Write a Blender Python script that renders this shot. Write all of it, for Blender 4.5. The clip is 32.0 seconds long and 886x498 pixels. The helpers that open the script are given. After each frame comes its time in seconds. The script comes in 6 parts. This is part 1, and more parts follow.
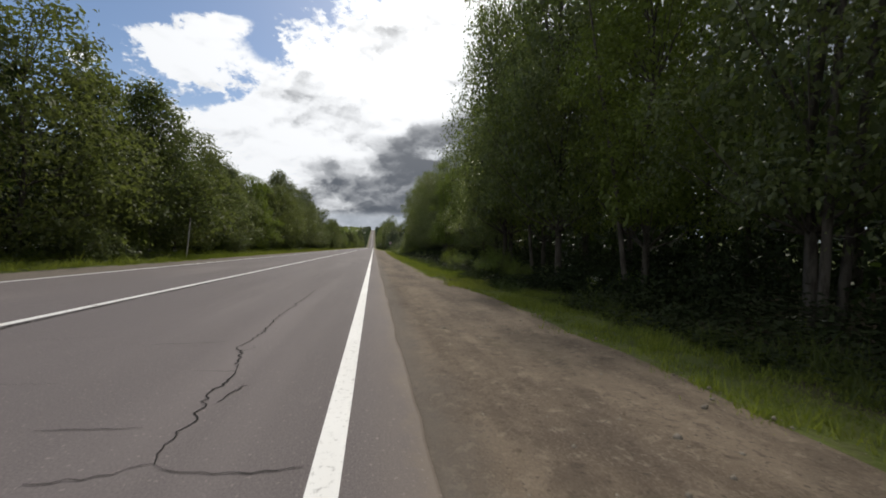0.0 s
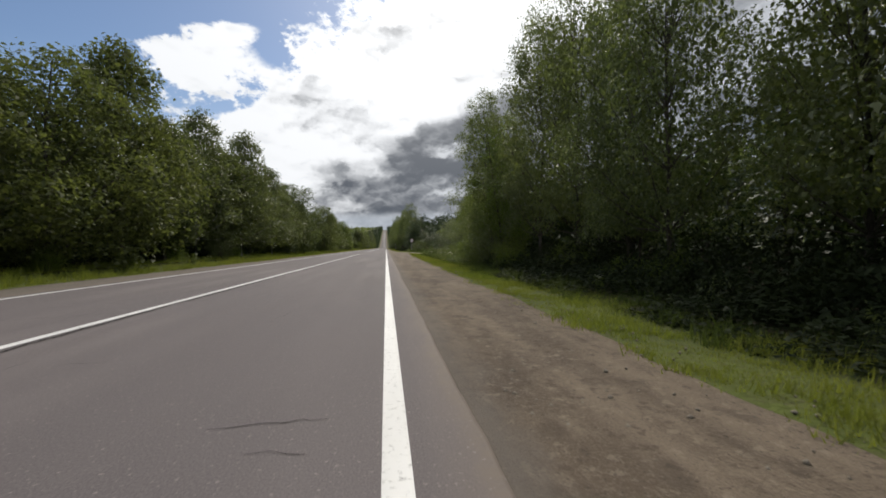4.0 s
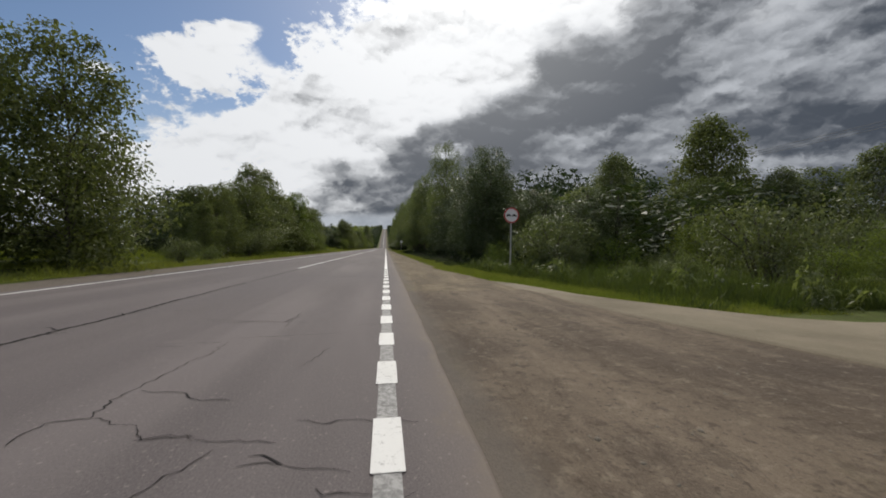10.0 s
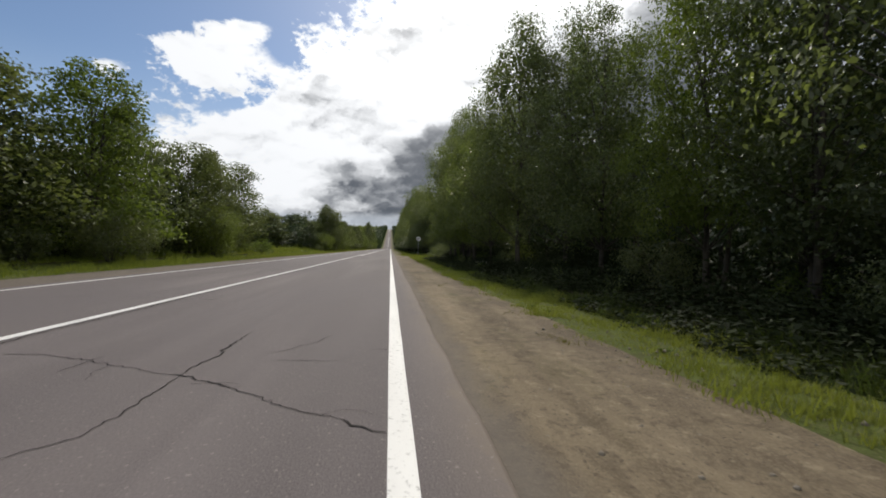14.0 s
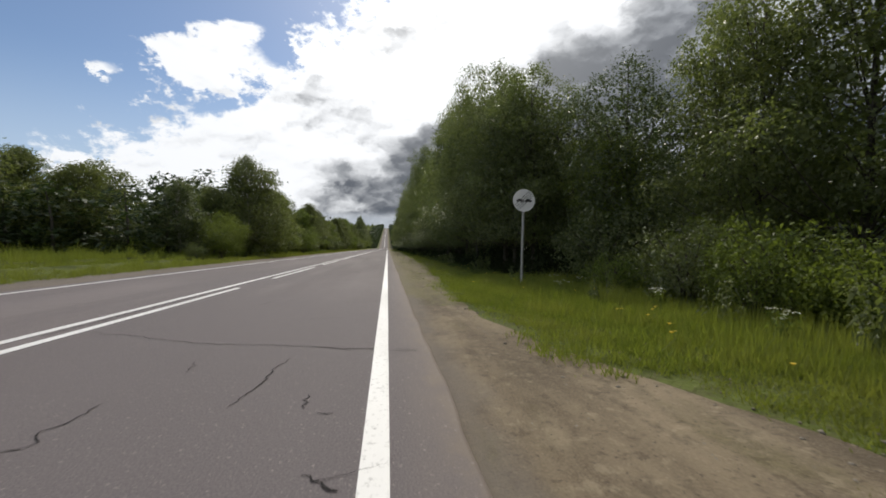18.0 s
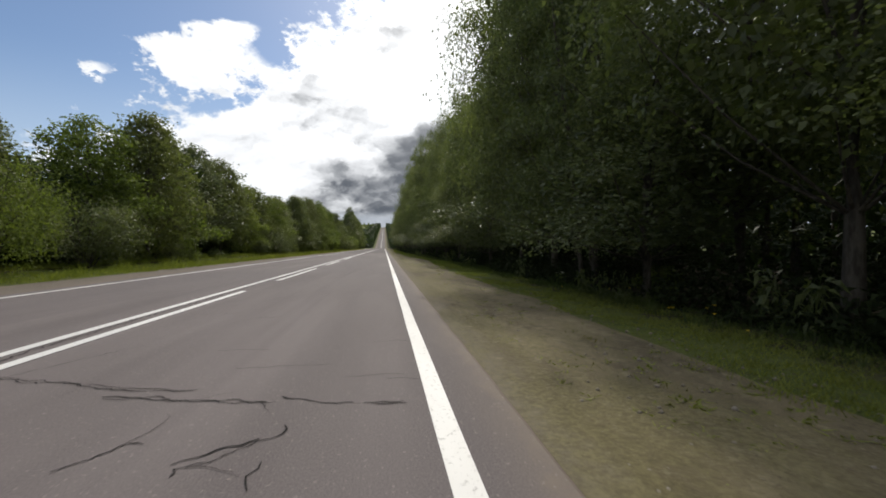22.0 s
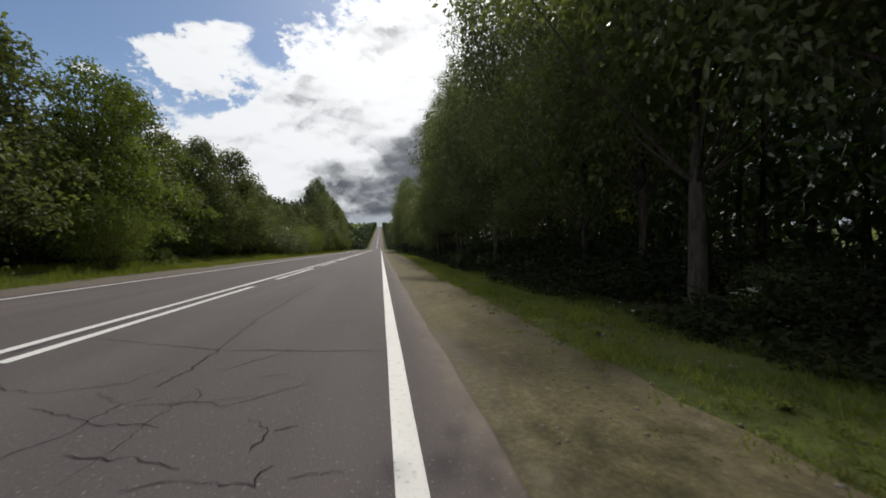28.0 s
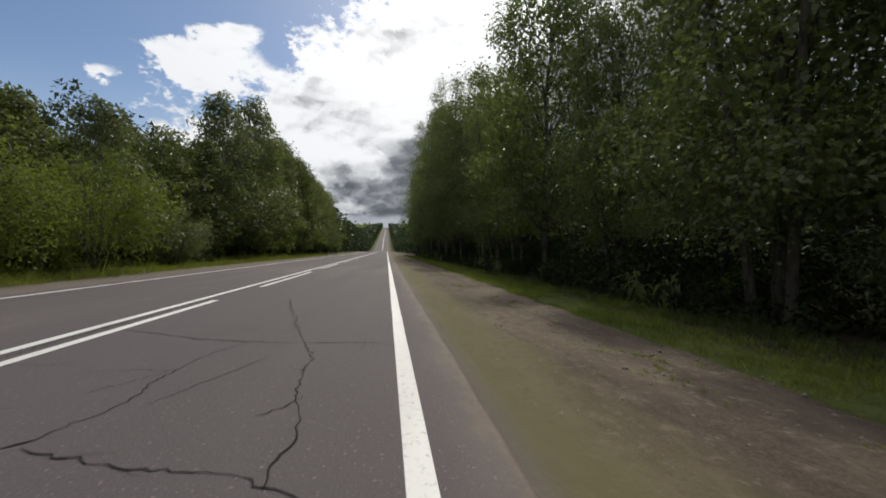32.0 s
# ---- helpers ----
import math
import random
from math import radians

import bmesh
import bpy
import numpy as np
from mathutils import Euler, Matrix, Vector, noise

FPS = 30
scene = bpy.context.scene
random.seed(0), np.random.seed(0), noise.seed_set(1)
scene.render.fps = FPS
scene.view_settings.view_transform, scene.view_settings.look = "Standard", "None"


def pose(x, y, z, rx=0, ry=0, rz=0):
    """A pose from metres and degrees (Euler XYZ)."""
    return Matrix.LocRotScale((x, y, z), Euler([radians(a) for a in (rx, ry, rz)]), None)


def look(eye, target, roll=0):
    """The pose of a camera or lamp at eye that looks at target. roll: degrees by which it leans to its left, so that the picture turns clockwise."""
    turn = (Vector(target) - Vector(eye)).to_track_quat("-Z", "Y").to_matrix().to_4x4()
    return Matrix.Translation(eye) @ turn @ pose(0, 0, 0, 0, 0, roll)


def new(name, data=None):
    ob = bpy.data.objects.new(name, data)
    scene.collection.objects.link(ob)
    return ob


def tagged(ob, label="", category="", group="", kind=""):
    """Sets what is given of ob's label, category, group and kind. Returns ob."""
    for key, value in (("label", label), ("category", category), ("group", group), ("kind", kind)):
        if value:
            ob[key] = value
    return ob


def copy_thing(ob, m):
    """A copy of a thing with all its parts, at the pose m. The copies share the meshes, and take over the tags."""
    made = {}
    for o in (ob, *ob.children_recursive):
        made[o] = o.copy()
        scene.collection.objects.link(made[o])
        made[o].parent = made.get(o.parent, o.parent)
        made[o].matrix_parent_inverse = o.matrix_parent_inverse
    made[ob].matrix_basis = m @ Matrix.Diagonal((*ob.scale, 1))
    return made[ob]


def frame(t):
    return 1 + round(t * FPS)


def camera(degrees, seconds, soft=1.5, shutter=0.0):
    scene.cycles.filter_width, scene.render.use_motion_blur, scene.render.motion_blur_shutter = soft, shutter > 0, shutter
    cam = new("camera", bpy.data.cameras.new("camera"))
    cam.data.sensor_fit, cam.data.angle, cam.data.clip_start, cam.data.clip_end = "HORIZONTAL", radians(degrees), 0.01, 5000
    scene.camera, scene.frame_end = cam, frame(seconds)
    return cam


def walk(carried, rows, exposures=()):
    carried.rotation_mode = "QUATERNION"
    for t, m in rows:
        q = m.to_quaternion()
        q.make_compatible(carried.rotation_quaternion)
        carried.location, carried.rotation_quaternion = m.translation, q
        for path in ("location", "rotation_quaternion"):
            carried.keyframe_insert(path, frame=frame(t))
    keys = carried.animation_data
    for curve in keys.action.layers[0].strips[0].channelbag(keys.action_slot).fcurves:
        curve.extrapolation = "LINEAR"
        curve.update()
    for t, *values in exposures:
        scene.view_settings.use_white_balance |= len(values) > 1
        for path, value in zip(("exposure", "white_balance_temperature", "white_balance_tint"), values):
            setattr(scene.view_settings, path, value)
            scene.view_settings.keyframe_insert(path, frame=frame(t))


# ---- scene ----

# ---- camera ----
cam = camera(92.7, 32.0, soft=1.8, shutter=0.03)
EYE = 0.912  # lens height over the carriageway
# seconds, across, along, yaw to the left, pitch up, roll to the left
PATH = [
    (0.0, 0.171, 0.0, -9.32, -0.09, 1.15),
    (0.5, 0.143, 5.12, -6.45, -0.11, 1.31),
    (1.0, 0.115, 10.28, -7.03, -0.25, 0.18),
    (1.5, 0.035, 15.48, -7.27, 0.05, -0.57),
    (2.0, -0.045, 20.72, -6.36, -0.25, -1.09),
    (2.5, -0.076, 26.0, -8.31, -0.64, -2.31),
    (3.0, -0.108, 31.32, -7.62, -0.56, -0.08),
    (3.5, -0.071, 36.67, -7.46, -0.37, -1.23),
    (5.5, 0.075, 58.48, -8.76, -0.42, 0.78),
    (6.0, 0.111, 64.03, -6.52, -0.71, -1.67),
    (6.5, 0.073, 69.62, -5.83, -0.32, 0.78),
    (7.0, 0.034, 75.2, -8.48, -0.17, -2.54),
    (7.5, 0.076, 80.74, -8.04, -0.38, 0.38),
    (8.0, 0.118, 86.25, -7.6, 0.0, 1.79),
    (8.5, 0.069, 91.74, -7.23, -0.12, -0.29),
    (9.0, 0.021, 97.18, -7.21, -0.23, -0.91),
    (9.5, 0.008, 102.6, -7.81, -0.73, -0.05),
    (10.0, -0.005, 108.01, -7.71, -0.28, -0.15),
    (10.5, -0.048, 113.44, -7.65, -0.28, 0.54),
    (11.0, -0.09, 118.89, -6.56, -0.4, -0.28),
    (11.5, -0.139, 124.36, -6.92, 0.05, -2.05),
    (12.0, -0.187, 129.85, -7.87, -0.32, -1.97),
    (12.5, -0.151, 135.37, -8.57, -0.86, -1.52),
    (13.0, -0.114, 140.94, -8.12, -0.22, -0.99),
    (13.5, -0.087, 146.56, -8.41, -0.14, 0.33),
    (14.0, -0.06, 152.22, -7.09, -0.06, 0.74),
    (14.5, -0.076, 157.93, -7.21, -0.31, -1.16),
    (15.0, -0.092, 163.69, -8.15, -0.56, -1.95),
    (15.5, -0.067, 169.49, -8.0, -0.66, -0.88),
    (17.5, 0.03, 193.16, -8.09, -0.24, 1.19),
    (18.0, 0.055, 199.19, -7.49, -0.23, -0.04),
    (18.5, 0.014, 205.27, -7.45, -0.33, -0.38),
    (19.0, -0.028, 211.4, -7.53, -0.2, -0.05),
    (19.5, -0.103, 217.55, -7.53, -0.51, 0.35),
    (20.0, -0.178, 223.71, -7.43, -0.11, -0.25),
    (20.5, -0.251, 229.87, -7.02, -0.36, -0.58),
    (21.0, -0.325, 236.04, -7.76, -0.37, -1.8),
    (21.5, -0.316, 242.22, -8.0, -0.64, -0.87),
    (22.0, -0.306, 248.39, -7.9, -0.31, -0.34),
    (22.5, -0.264, 254.58, -8.16, 0.07, -1.76),
    (23.0, -0.223, 260.77, -8.21, -0.25, -0.73),
    (23.5, -0.174, 266.96, -8.42, -0.25, 0.43),
    (24.0, -0.126, 273.16, -7.48, -0.01, 0.88),
    (24.5, -0.161, 279.37, -7.76, 0.06, -1.24),
    (25.0, -0.196, 285.58, -7.81, -0.22, -0.61),
    (25.5, -0.18, 291.79, -6.88, -0.21, 0.24),
    (27.5, -0.119, 316.71, -8.48, 0.3, -0.91),
    (28.0, -0.104, 322.95, -8.37, -0.27, -0.72),
    (28.5, -0.092, 329.2, -7.96, -0.06, 0.4),
    (29.0, -0.081, 335.47, -7.9, 0.27, -0.18),
    (29.5, -0.077, 341.77, -7.79, -0.24, -0.87),
    (30.0, -0.074, 348.11, -7.92, 0.08, -0.79),
    (30.5, -0.082, 354.49, -7.77, 0.12, -0.01),
    (31.0, -0.09, 360.9, -8.19, 0.04, -0.46),
    (31.5, -0.111, 367.34, -8.05, 0.27, 0.02),
    (32.0, -0.131, 373.82, -7.57, 0.03, -0.16),
]


def aim(x, y, yaw, pitch, roll):
    a, b = radians(yaw), radians(pitch)
    way = Vector((-math.sin(a) * math.cos(b), math.cos(a) * math.cos(b), math.sin(b)))
    eye = Vector((x, y, EYE))
    return look(eye, eye + way, roll)


EXPOSURES = ((0.0, -0.12), (3.5, -0.12), (5.5, -0.05), (8.5, -0.28), (11.0, -0.34), (13.5, -0.12), (18.0, -0.05), (22.0, 0.0), (24.0, -0.12), (25.0, -0.12), (27.5, -0.22), (29.0, -0.22), (32.0, -0.20))
walk(cam, [(t, aim(x, y, a, b, c)) for t, x, y, a, b, c in PATH], EXPOSURES)

# ---- light ----
SUN_AZ, SUN_EL = 9.5, 41.0  # degrees to the right of the road's direction, and up
SUN_WAY = Vector((math.sin(radians(SUN_AZ)) * math.cos(radians(SUN_EL)), math.cos(radians(SUN_AZ)) * math.cos(radians(SUN_EL)), math.sin(radians(SUN_EL))))
sun = new("sun", bpy.data.lights.new("sun", "SUN"))
sun.data.energy, sun.data.angle, sun.data.color = 2.85, radians(0.9), (1.0, 0.93, 0.81)
sun.matrix_world = look(SUN_WAY * 100, (0, 0, 0))


class Nodes:
    """Short hand for node trees."""

    def __init__(self, tree):
        self.tree = tree

    def add(self, kind, **values):
        n = self.tree.nodes.new(kind)
        if "operation" in values:
            n.operation = values["operation"]
        if "use_clamp" in values:
            n.use_clamp = values["use_clamp"]
        if "interpolation_type" in values:
            n.interpolation_type = values["interpolation_type"]
        if "data_type" in values:
            n.data_type, n.blend_type = values["data_type"], values["blend_type"]
        return n

    def put(self, socket, v):
        if isinstance(v, bpy.types.NodeSocket):
            self.tree.links.new(v, socket)
        elif v is not None:
            socket.default_value = v

    def math(self, op, a, b=None, c=None, clamp=False):
        n = self.add("ShaderNodeMath", operation=op, use_clamp=clamp)
        for s, v in zip(n.inputs, (a, b, c)):
            self.put(s, v)
        return n.outputs[0]

    def noise(self, where, scale, detail=4.0, rough=0.55, lac=2.0, dist=0.0):
        n = self.add("ShaderNodeTexNoise")
        self.put(n.inputs["Vector"], where)
        for k, v in (("Scale", scale), ("Detail", detail), ("Roughness", rough), ("Lacunarity", lac), ("Distortion", dist)):
            self.put(n.inputs[k], v)
        return n.outputs[0]

    def ramp(self, v, a, b, lo=0.0, hi=1.0):
        n = self.add("ShaderNodeMapRange", interpolation_type="SMOOTHSTEP")
        for s, x in zip(n.inputs, (v, a, b, lo, hi)):
            self.put(s, x)
        return n.outputs[0]

    def mix(self, f, a, b, how="MIX"):
        n = self.add("ShaderNodeMix", data_type="RGBA", blend_type=how)
        self.put(n.inputs[0], f)
        for s, v in ((n.inputs[6], a), (n.inputs[7], b)):
            self.put(s, (*v, 1.0) if isinstance(v, tuple) and len(v) == 3 else v)
        return n.outputs[2]

    def vec(self, op, a, b=None):
        n = self.add("ShaderNodeVectorMath", operation=op)
        self.put(n.inputs[0], a)
        self.put(n.inputs[1], b)
        return n.outputs[1] if op in ("DOT_PRODUCT", "LENGTH") else n.outputs[0]

    def join(self, x, y, z):
        n = self.add("ShaderNodeCombineXYZ")
        for s, v in zip(n.inputs, (x, y, z)):
            self.put(s, v)
        return n.outputs[0]

def stretch(k, where, x, y, z):
    return k.vec("MULTIPLY", where, (x, y, z))


def make_sky():
    """A broken deck: blue with a torn white island up to the left, white where the sun stands behind it, a dark bank low ahead and to the right."""
    world = bpy.data.worlds.new("sky")
    scene.world = world
    world.use_nodes = True
    world.node_tree.nodes.clear()
    k = Nodes(world.node_tree)
    way = k.add("ShaderNodeTexCoord").outputs["Generated"]
    part = k.add("ShaderNodeSeparateXYZ")
    k.put(part.inputs[0], way)
    az = k.math("MULTIPLY", k.math("ARCTAN2", part.outputs[0], part.outputs[1]), 57.2958)
    el = k.math("MULTIPLY", k.math("ARCSINE", part.outputs[2]), 57.2958)
    up = k.math("MAXIMUM", part.outputs[2], 0.0)
    flat = k.join(k.math("MULTIPLY", az, 0.10), k.math("MULTIPLY", el, 0.15), 2.7)
    big = k.math("SUBTRACT", k.noise(flat, 0.9, 6.0, 0.55), 0.5)
    mid = k.math("SUBTRACT", k.noise(k.vec("ADD", flat, (7.3, 1.9, 0.0)), 2.6, 8.0, 0.60, 2.1, 0.2), 0.5)
    fine = k.math("SUBTRACT", k.noise(k.vec("ADD", flat, (2.1, 8.4, 0.0)), 6.0, 7.0, 0.62, 2.1, 0.3), 0.5)
    wa = k.math("ADD", az, k.math("ADD", k.math("MULTIPLY", mid, 7.0), k.math("MULTIPLY", fine, 4.0)))
    we = k.math("ADD", el, k.math("ADD", k.math("MULTIPLY", big, 3.0), k.math("MULTIPLY", fine, 3.0)))

    def blob(a, e, sa, se, tilt=0.0):
        da, de = k.math("SUBTRACT", wa, a), k.math("SUBTRACT", we, e)
        if tilt:
            de = k.math("SUBTRACT", de, k.math("MULTIPLY", da, tilt))
        q = k.math("ADD", k.math("POWER", k.math("ABSOLUTE", k.math("DIVIDE", da, sa)), 2.0), k.math("POWER", k.math("ABSOLUTE", k.math("DIVIDE", de, se)), 2.0))
        return k.math("EXPONENT", k.math("MULTIPLY", q, -1.0))

    def total(*terms):
        out = terms[0]
        for t in terms[1:]:
            out = k.math("ADD", out, t)
        return out

    def times(v, f):
        return k.math("MULTIPLY", v, f)

    sky = k.add("ShaderNodeTexSky")
    sky.sky_type, sky.sun_disc, sky.dust_density = "NISHITA", False, 0.6
    sky.sun_elevation, sky.sun_rotation = radians(SUN_EL), radians(SUN_AZ)
    blue = k.mix(1.0, sky.outputs[0], (0.082, 0.089, 0.098), "MULTIPLY")
    blue = k.mix(k.ramp(up, 0.36, 0.10, 0.0, 0.55), blue, (0.56, 0.66, 0.80))
    # where the deck is closed: below a slanting rim, in the torn island, and elsewhere wherever the noise says
    rim = k.math("ADD", times(k.math("ADD", az, 11.0), 0.55), times(k.math("SUBTRACT", 24.6, el), 0.835))
    closed = total(times(rim, 0.30), times(big, 2.0), times(mid, 3.4), times(fine, 3.2),
                   times(blob(-24.0, 21.2, 7.6, 2.6, 0.16), 2.5), times(blob(-19.5, 24.6, 5.5, 1.3, 0.2), 2.2), times(blob(-23.5, 27.5, 3.0, 1.2), 2.2),
                   times(blob(-33.0, 24.4, 2.0, 2.2), 1.5), times(blob(-31.0, 18.2, 1.2, 0.9), 1.5), times(blob(-14.0, 24.2, 2.0, 2.2), -1.6), times(blob(-19.0, 17.0, 4.5, 1.3, 0.3), -1.2))
    loose = total(times(big, 9.0), times(mid, 3.0), 0.7)
    beyond = k.math("MAXIMUM", k.ramp(el, 31.0, 44.0), k.ramp(k.math("ABSOLUTE", az), 62.0, 85.0))
    cover = k.ramp(total(times(closed, k.math("SUBTRACT", 1.0, beyond)), times(loose, beyond)), -0.30, 0.60)
    # grey undersides: a bank that climbs to the right, and loose grey puffs in the white
    climb = k.math("MINIMUM", k.math("ADD", times(k.math("ADD", az, 12.0), 0.50), 9.4), 33.0)
    deck = k.join(k.math("ADD", times(az, 0.090), times(mid, 0.55)), k.math("ADD", times(el, 0.150), times(fine, 0.22)), 6.1)

    def billow(u, v, scale):
        n = k.add("ShaderNodeTexVoronoi")
        n.voronoi_dimensions, n.feature = "2D", "SMOOTH_F1"
        for key, val in (("Vector", k.vec("ADD", deck, (u, v, 0.0))), ("Scale", scale), ("Detail", 2.4), ("Roughness", 0.42), ("Lacunarity", 2.3), ("Smoothness", 0.85)):
            k.put(n.inputs[key], val)
        return k.math("SUBTRACT", 0.42, n.outputs["Distance"])

    soft, above = billow(0.0, 0.0, 1.15), billow(-0.02, 0.16, 1.15)
    lump, over = billow(3.4, 9.2, 2.6), billow(3.39, 9.28, 2.6)
    wide = k.math("SUBTRACT", k.noise(deck, 0.75, 4.0, 0.5), 0.5)
    bank = k.ramp(total(climb, times(el, -1.0), times(big, 5.0), times(wide, 14.0), times(soft, 7.0), times(lump, 4.0)), -3.0, 5.0)
    relief = k.math("ADD", times(k.math("SUBTRACT", above, soft), 1.0), times(k.math("SUBTRACT", over, lump), 0.7))
    near_left = k.math("MULTIPLY", k.ramp(az, -12.0, 16.0, 0.74, 1.12), k.ramp(el, 12.0, 27.0, 1.0, 0.80))
    body = total(k.math("MULTIPLY", times(bank, 0.98), near_left), times(k.math("MULTIPLY", bank, wide), 1.15), times(k.math("MULTIPLY", bank, soft), 0.35), k.math("MULTIPLY", relief, k.ramp(bank, 0.0, 1.0, 0.85, 1.0)), times(wide, 0.55), times(mid, 0.30), times(fine, 0.12), 0.05)
    puffs = total(times(blob(1.1, 25.6, 4.2, 2.1), 0.46), times(blob(8.0, 28.2, 5.2, 2.0), 0.42), times(blob(-9.1, 19.2, 3.2, 2.4), 0.46), times(blob(-4.6, 16.5, 4.8, 1.7), 0.42),
                  times(blob(19.0, 22.0, 9.0, 2.4), 0.34), times(blob(29.0, 17.5, 10.0, 3.0), 0.26), times(blob(11.0, 15.2, 4.0, 1.6), 0.34), times(blob(-2.5, 7.4, 6.0, 2.8), 0.42))
    lights = total(times(blob(7.6, 12.6, 3.0, 0.8), 0.75), times(blob(38.0, 12.9, 3.6, 0.9), 0.45), times(blob(48.0, 17.5, 9.0, 2.0, -0.15), 0.40), times(blob(10.0, 7.0, 6.0, 0.8), 0.5), times(blob(50.0, 8.2, 8.0, 1.0), 0.42), times(blob(-4.0, 12.5, 4.0, 1.2), 0.30), 0.10)
    grey = k.ramp(k.math("SUBTRACT", k.math("ADD", body, puffs), lights), -0.05, 1.22)
    lit = k.mix(k.math("MULTIPLY", bank, k.ramp(az, -6.0, 16.0)), (0.98, 1.0, 1.03), (0.56, 0.59, 0.64))
    cloud = k.mix(grey, lit, (0.078, 0.094, 0.122))
    cloud = k.mix(k.ramp(el, 5.0, 3.6, 0.0, 0.7), cloud, (0.46, 0.51, 0.58))
    glare = k.math("POWER", k.math("MAXIMUM", k.vec("DOT_PRODUCT", way, tuple(SUN_WAY)), 0.0), 10.0)
    cloud = k.mix(k.math("MULTIPLY", glare, k.ramp(el, 26.0, 37.0, 0.18, 0.55)), cloud, (2.2, 2.15, 2.05), "ADD")
    out = k.mix(cover, blue, cloud)
    bg = k.add("ShaderNodeBackground")
    k.put(bg.inputs[0], out)
    k.put(bg.inputs[1], 1.0)
    k.put(k.add("ShaderNodeOutputWorld").inputs[0], bg.outputs[0])


make_sky()


# ---- materials ----
def material(name, paint, rough=0.8, metal=0.0, spec=0.5, bump=None, strength=0.3, distance=0.02, through_light=0.0):
    """paint(k, where) gives the base colour; bump(k, where) a height; through_light: share of light that passes a thin leaf."""
    m = bpy.data.materials.new(name)
    m.use_nodes = True
    m.node_tree.nodes.clear()
    k = Nodes(m.node_tree)
    where = k.add("ShaderNodeNewGeometry").outputs["Position"]
    s = k.add("ShaderNodeBsdfPrincipled")
    colour = paint(k, where)
    k.put(s.inputs["Base Color"], (*colour, 1.0) if isinstance(colour, tuple) else colour)
    k.put(s.inputs["Roughness"], rough)
    k.put(s.inputs["Metallic"], metal)
    k.put(s.inputs["Specular IOR Level"], spec)
    if bump:
        b = k.add("ShaderNodeBump")
        k.put(b.inputs["Strength"], strength)
        k.put(b.inputs["Distance"], distance)
        k.put(b.inputs["Height"], bump(k, where))
        k.put(s.inputs["Normal"], b.outputs[0])
    last = s.outputs[0]
    if through_light:
        t = k.add("ShaderNodeBsdfTranslucent")
        k.put(t.inputs[0], k.mix(1.0, colour, (1.45, 1.5, 0.75), "MULTIPLY"))
        mix = k.add("ShaderNodeMixShader")
        k.put(mix.inputs[0], through_light)
        k.put(mix.inputs[1], last)
        k.put(mix.inputs[2], t.outputs[0])
        last = mix.outputs[0]
    k.put(k.add("ShaderNodeOutputMaterial").inputs[0], last)
    return m


def asphalt_paint(k, p):
    worn = k.noise(stretch(k, p, 1.0, 0.12, 1), 0.9, 3.0, 0.5)
    wide = k.noise(stretch(k, p, 1.0, 0.35, 1), 0.22, 3.0, 0.55)
    grain = k.noise(p, 95.0, 2.0, 0.7)
    stone = k.ramp(k.noise(p, 42.0, 1.0, 0.5), 0.66, 0.74)
    c = k.mix(k.ramp(worn, 0.28, 0.72), (0.090, 0.078, 0.077), (0.152, 0.134, 0.131))
    tyre = k.noise(stretch(k, p, 1.9, 0.03, 1), 1.0, 2.0, 0.5)
    c = k.mix(k.ramp(tyre, 0.42, 0.66, 0.0, 0.5), c, (0.085, 0.074, 0.075))
    spot = k.noise(p, 2.6, 5.0, 0.7)
    c = k.mix(k.ramp(spot, 0.60, 0.74, 0.0, 0.45), c, (0.185, 0.161, 0.154))
    c = k.mix(k.ramp(wide, 0.35, 0.68), c, (0.098, 0.087, 0.089))
    c = k.mix(k.ramp(grain, 0.3, 0.75, 0.0, 0.55), c, (0.202, 0.180, 0.175))
    across = k.add("ShaderNodeSeparateXYZ")
    k.put(across.inputs[0], p)
    c = k.mix(k.ramp(across.outputs[1], 306.0, 322.0), c, k.mix(1.0, c, (0.74, 0.73, 0.75), "MULTIPLY"))
    rim = k.math("ADD", across.outputs[0], k.math("MULTIPLY", k.math("SUBTRACT", k.noise(stretch(k, p, 1.0, 0.6, 1), 5.0, 6.0, 0.7), 0.5), 0.55))
    c = k.mix(k.ramp(rim, 0.28, 0.46, 0.0, 0.85), c, (0.165, 0.138, 0.112))
    dusty = k.math("MULTIPLY", k.ramp(across.outputs[0], 0.02, 0.45), k.ramp(k.noise(stretch(k, p, 1.0, 0.3, 1), 2.4, 5.0, 0.65), 0.25, 0.6, 0.15, 0.55))
    c = k.mix(dusty, c, (0.191, 0.160, 0.132))
    c = k.mix(k.math("MULTIPLY", stone, 0.35), c, (0.360, 0.313, 0.288))
    return k.mix(1.0, c, (1.03, 1.01, 1.015), "MULTIPLY")


def asphalt_relief(k, p):
    return k.math("ADD", k.noise(p, 110.0, 2.0, 0.7), k.math("MULTIPLY", k.noise(p, 0.8, 2.0), 1.2))


